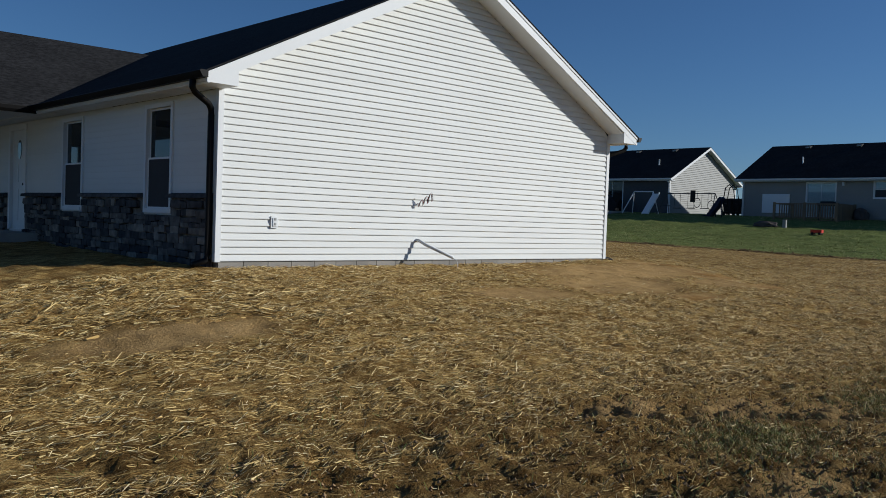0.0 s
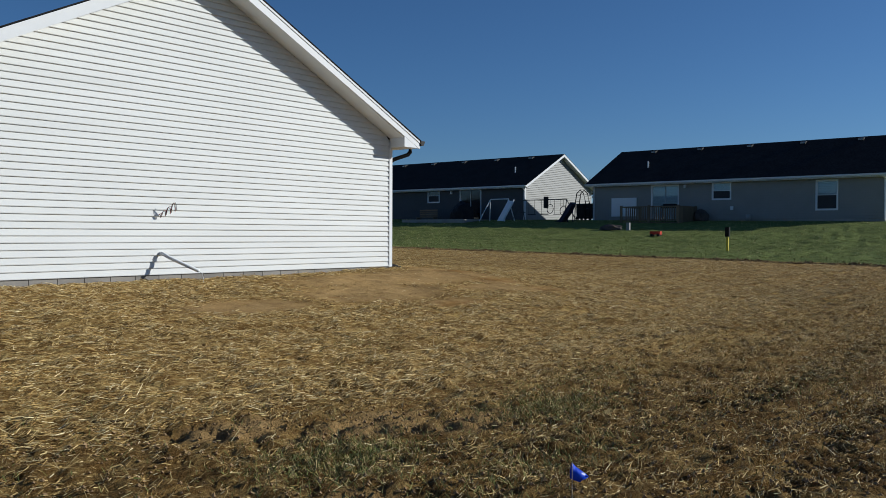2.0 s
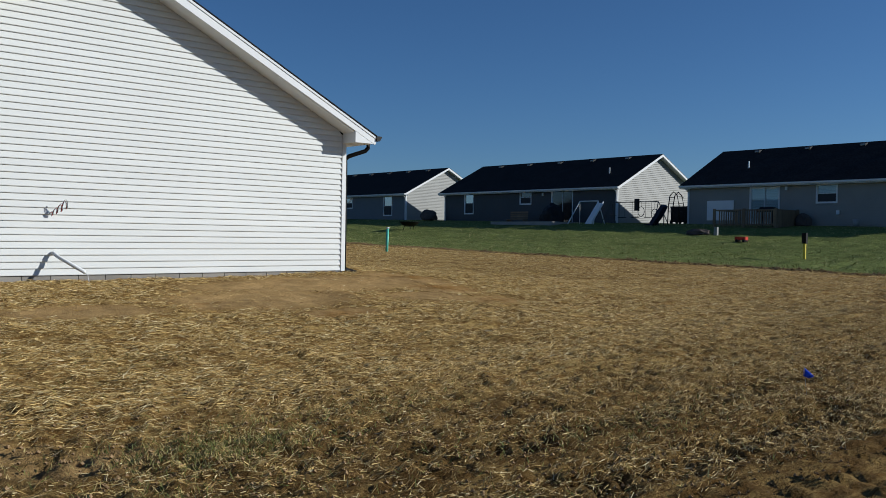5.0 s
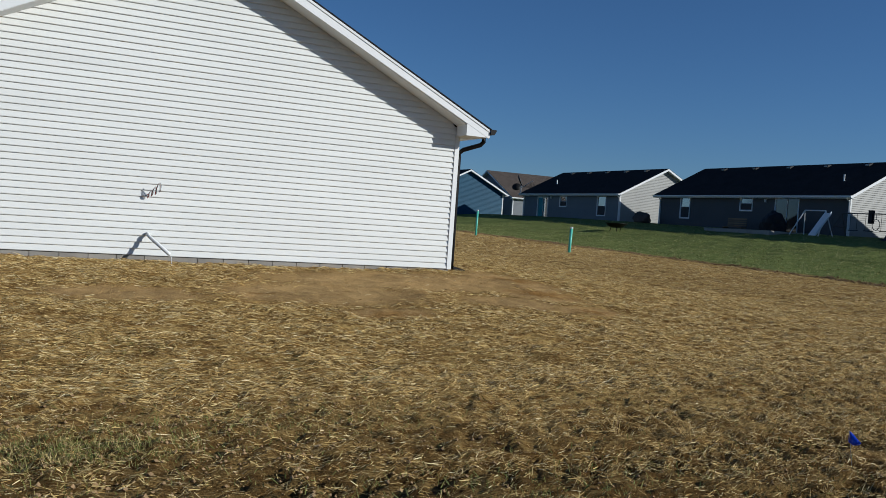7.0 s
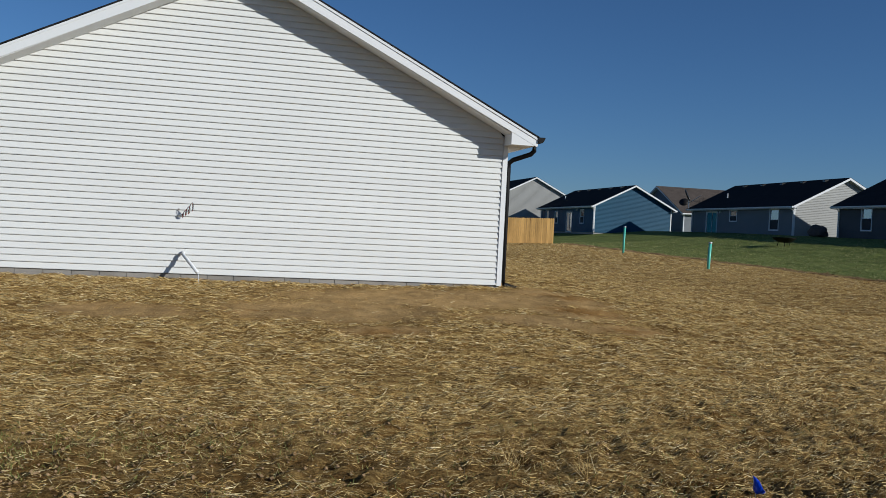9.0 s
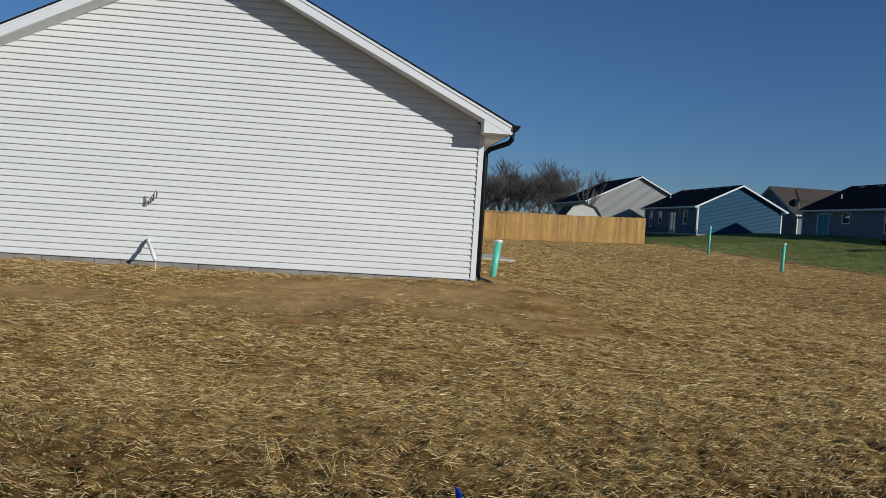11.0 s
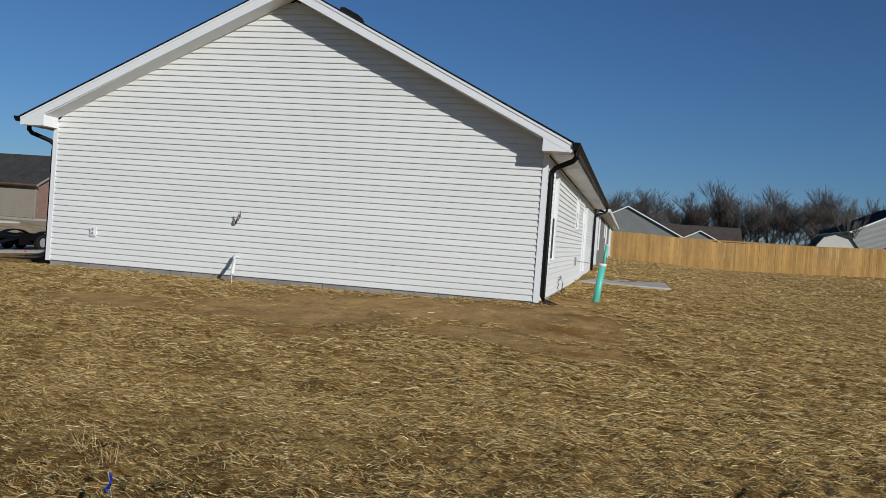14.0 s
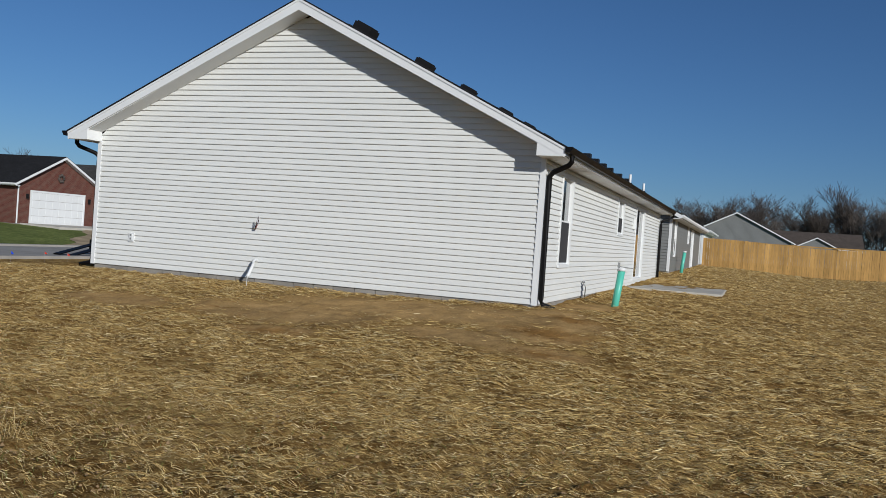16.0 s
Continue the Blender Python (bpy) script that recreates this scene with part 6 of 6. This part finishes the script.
def cover():
    rng = np.random.RandomState(17)

    def straw_share(x, y):
        clump = np.clip(0.6 + 0.40 * hills(x, y, 1.3, 41) + 0.3 * hills(x, y, 0.5, 42), 0.12, 1)
        thin = 1 - 0.66 * (1 - ease(y - 0.02 * x - 1.1 * (1 - ease(x, 4.0, 9.0)) + 0.3 * hills(x, y, 1.1, 91), 3.4, 5.2)) * (1 - 0.8 * ease(x, 10, 15.5))
        return clump * thin * (1 - 0.5 * (1 - ease(x, 3.0, 7.0)) * (1 - ease(y, 6.5, 9.5))) * (1 - 0.985 * np.clip(bare(x, y) * 1.3 + 0.25 * hills(x, y, 0.7, 77) * (bare(x, y) > 0.15), 0, 1))

    def pick(n, x0, x1, y0, y1, size):
        """Straws in wisps of a dozen or so that lie much the same way, and single ones between them."""
        m = n // 14
        x, y, a = rng.uniform(x0, x1, m), rng.uniform(y0, y1, m), rng.normal(0.08, 0.38, m)
        i = rng.randint(0, m, n)
        u, v = rng.normal(0, 0.75 * size, n), rng.normal(0, 0.16 * size, n)
        x, y = x[i] + np.cos(a[i]) * u - np.sin(a[i]) * v, y[i] + np.sin(a[i]) * u + np.cos(a[i]) * v
        aim = a[i] + rng.normal(0, 0.28, n)
        free = rng.rand(n) < 0.25
        x, y = np.where(free, rng.uniform(x0, x1, n), x), np.where(free, rng.uniform(y0, y1, n), y)
        pile = np.where(free, 0.006, 0.006 + 0.022 * rng.rand(n) ** 1.5)
        inside = (x > WX0 - 0.05) & (x < WX1 + 0.05) & (y > WY0 - 0.05) & (y < WY1)
        slab = (x > 14.7) & (x < 17.4) & (y > 21.9) & (y < 26.3)
        grey = (x > 5.6) & (x < 14.8) & (y > 34.9)
        porch = (x > 2.0) & (x < 5.8) & (y > 18.5)
        beyond = x > 29.4 + 0.075 * y + 0.15 * hills(x, y, 2.0, 50)
        yard = (x < WX0) & (y > 11.2 + 0.25 * hills(x, y, 0.8, 33))
        keep = ~(inside | slab | grey | porch | beyond | yard) & (rng.rand(n) < straw_share(x, y))
        return x[keep], y[keep], aim[keep] + math.pi * (rng.rand(keep.sum()) > 0.5), pile[keep]

    for n, box, lo, hi, wide in ((650000, (-1.5, 22, 0.8, 5.4), 0.015, 0.075, 0.0032), (1000000, (-3, 22, 4.6, 11.7), 0.022, 0.11, 0.0046),
                                 (260000, (22, 34, 2.0, 12), 0.03, 0.11, 0.005), (360000, (14.6, 34, 11.5, 30), 0.03, 0.11, 0.0055), (190000, (14.6, 35, 28, 57), 0.05, 0.15, 0.009), (40000, (-6, 5.7, 8, 22), 0.08, 0.25, 0.012)):
        x, y, aim, pile = pick(n, *box, hi)
        k = len(x)
        strands("straw", STRAW, x, y, (lo + (hi - lo) * rng.rand(k) ** 1.6) * np.where(rng.rand(k) < 0.03, 1.8, 1.0), wide * rng.uniform(0.6, 1.4, k), np.abs(rng.normal(0, 0.11, k)), "loose yellow straw strewn over the soil", "straw", rng, pile, aim)
    # clods
    n = 22000
    x, y = rng.uniform(0, 20, n), rng.uniform(0.4, 5.2, n) + 0.0
    keep = rng.rand(n) < np.clip(rough(x, y) - 0.2 + 0.2 * hills(x, y, 0.8, 61), 0.02, 1) * (1 - 0.75 * ease(x, 8, 13))
    x, y = x[keep], y[keep]
    r = 0.004 + 0.017 * rng.rand(len(x)) ** 2.5
    base = np.array([(1, 0, 0), (0, 1, 0), (-1, 0, 0), (0, -1, 0), (0, 0, 1), (0, 0, -0.6), (0.6, 0.6, 0.5), (-0.6, -0.6, 0.5)], float)
    faces = [(0, 6, 4), (6, 1, 4), (1, 2, 4), (2, 7, 4), (7, 3, 4), (3, 0, 4), (0, 1, 6), (2, 3, 7), (1, 0, 5), (2, 1, 5), (3, 2, 5), (0, 3, 5)]
    v = base[None] * r[:, None, None] * rng.uniform(0.6, 1.3, (len(x), 8, 1))
    v = v + np.stack([x, y, surface_z(x, y) + r * 0.3], 1)[:, None]
    f = (np.arange(len(x))[:, None, None] * 8 + np.array(faces)[None]).reshape(-1, 3)
    ey = rng.uniform(0, 57, 5200)
    ex = 29.45 + 0.075 * ey + 0.15 * hills(29.4 + 0.075 * ey, ey, 2.0, 50) + rng.normal(0, 0.10, 5200)
    er = 0.012 + 0.045 * rng.rand(5200) ** 2
    ev = base[None] * er[:, None, None] * rng.uniform(0.6, 1.3, (5200, 8, 1)) + np.stack([ex, ey, ground_z(ex, ey) + er * 0.2], 1)[:, None]
    v = np.concatenate([v, ev])
    f = (np.arange(len(v))[:, None, None] * 8 + np.array(faces)[None]).reshape(-1, 3)
    me = bpy.data.meshes.new("clods")
    me.from_pydata(v.reshape(-1, 3).tolist(), [], f.tolist())
    me.materials.append(CLOD)
    tagged(new("soil_clods", me), "clods of brown soil in the driven strip and along the lawn", "soil", kind="stuff")
    # weeds in the driven strip
    xs, ys = [], []
    for cx, cy, rx, ry, m in ((5.7, 3.6, 0.6, 0.4, 3200), (8.1, 3.5, 0.7, 0.4, 2600), (6.6, 2.6, 1.2, 0.4, 1500), (9.6, 4.0, 1.2, 0.4, 900), (4.2, 2.6, 1.0, 0.6, 1300), (8.6, 6.4, 0.6, 0.3, 300), (16.8, 6.9, 0.8, 0.3, 300), (11.0, 2.2, 2.0, 0.6, 900)):
        xs.append(rng.normal(cx, rx * 0.6, m))
        ys.append(rng.normal(cy, ry * 0.6, m))
    xs.append(rng.uniform(0, 21, 13000))
    ys.append(rng.uniform(0.8, 6.0, 13000))
    x, y = np.concatenate(xs), np.concatenate(ys)
    k = len(x)
    strands("weed_grass", WEED, x, y, rng.uniform(0.02, 0.065, k), rng.uniform(0.003, 0.006, k), rng.uniform(0.4, 0.9, k), "patches of green weedy grass coming up through the soil", "grass", rng)
    # dry tufts
    for cx, cy in ((12.3, 3.3), (12.75, 2.95), (15.7, 5.0), (4.2, 0.9)):
        k = 45
        strands("dry_tuft", STRAW, rng.normal(cx, 0.05, k), rng.normal(cy, 0.05, k), rng.uniform(0.08, 0.22, k), np.full(k, 0.003), rng.uniform(0.5, 0.95, k), "tuft of tall dry grass standing in the straw", "grass", rng)
    # lawn
    n = 120000
    x, y = rng.uniform(29.3, 52, n), rng.uniform(-4, 60, n)
    keep = (x > 29.5 + 0.075 * y + 0.15 * hills(x, y, 2.0, 50)) & (x < 51.5)
    x, y = x[keep], y[keep]
    k = len(x)
    strands("lawn_grass", GRASS, x, y, rng.uniform(0.03, 0.075, k) * np.clip(1 + 0.55 * hills(x, y, 0.9, 71), 0.4, 2.2), rng.uniform(0.010, 0.022, k), rng.uniform(0.4, 0.9, k), "short green lawn with paler patches", "grass", rng, lift=-0.01)


cover()
stone_wainscot()
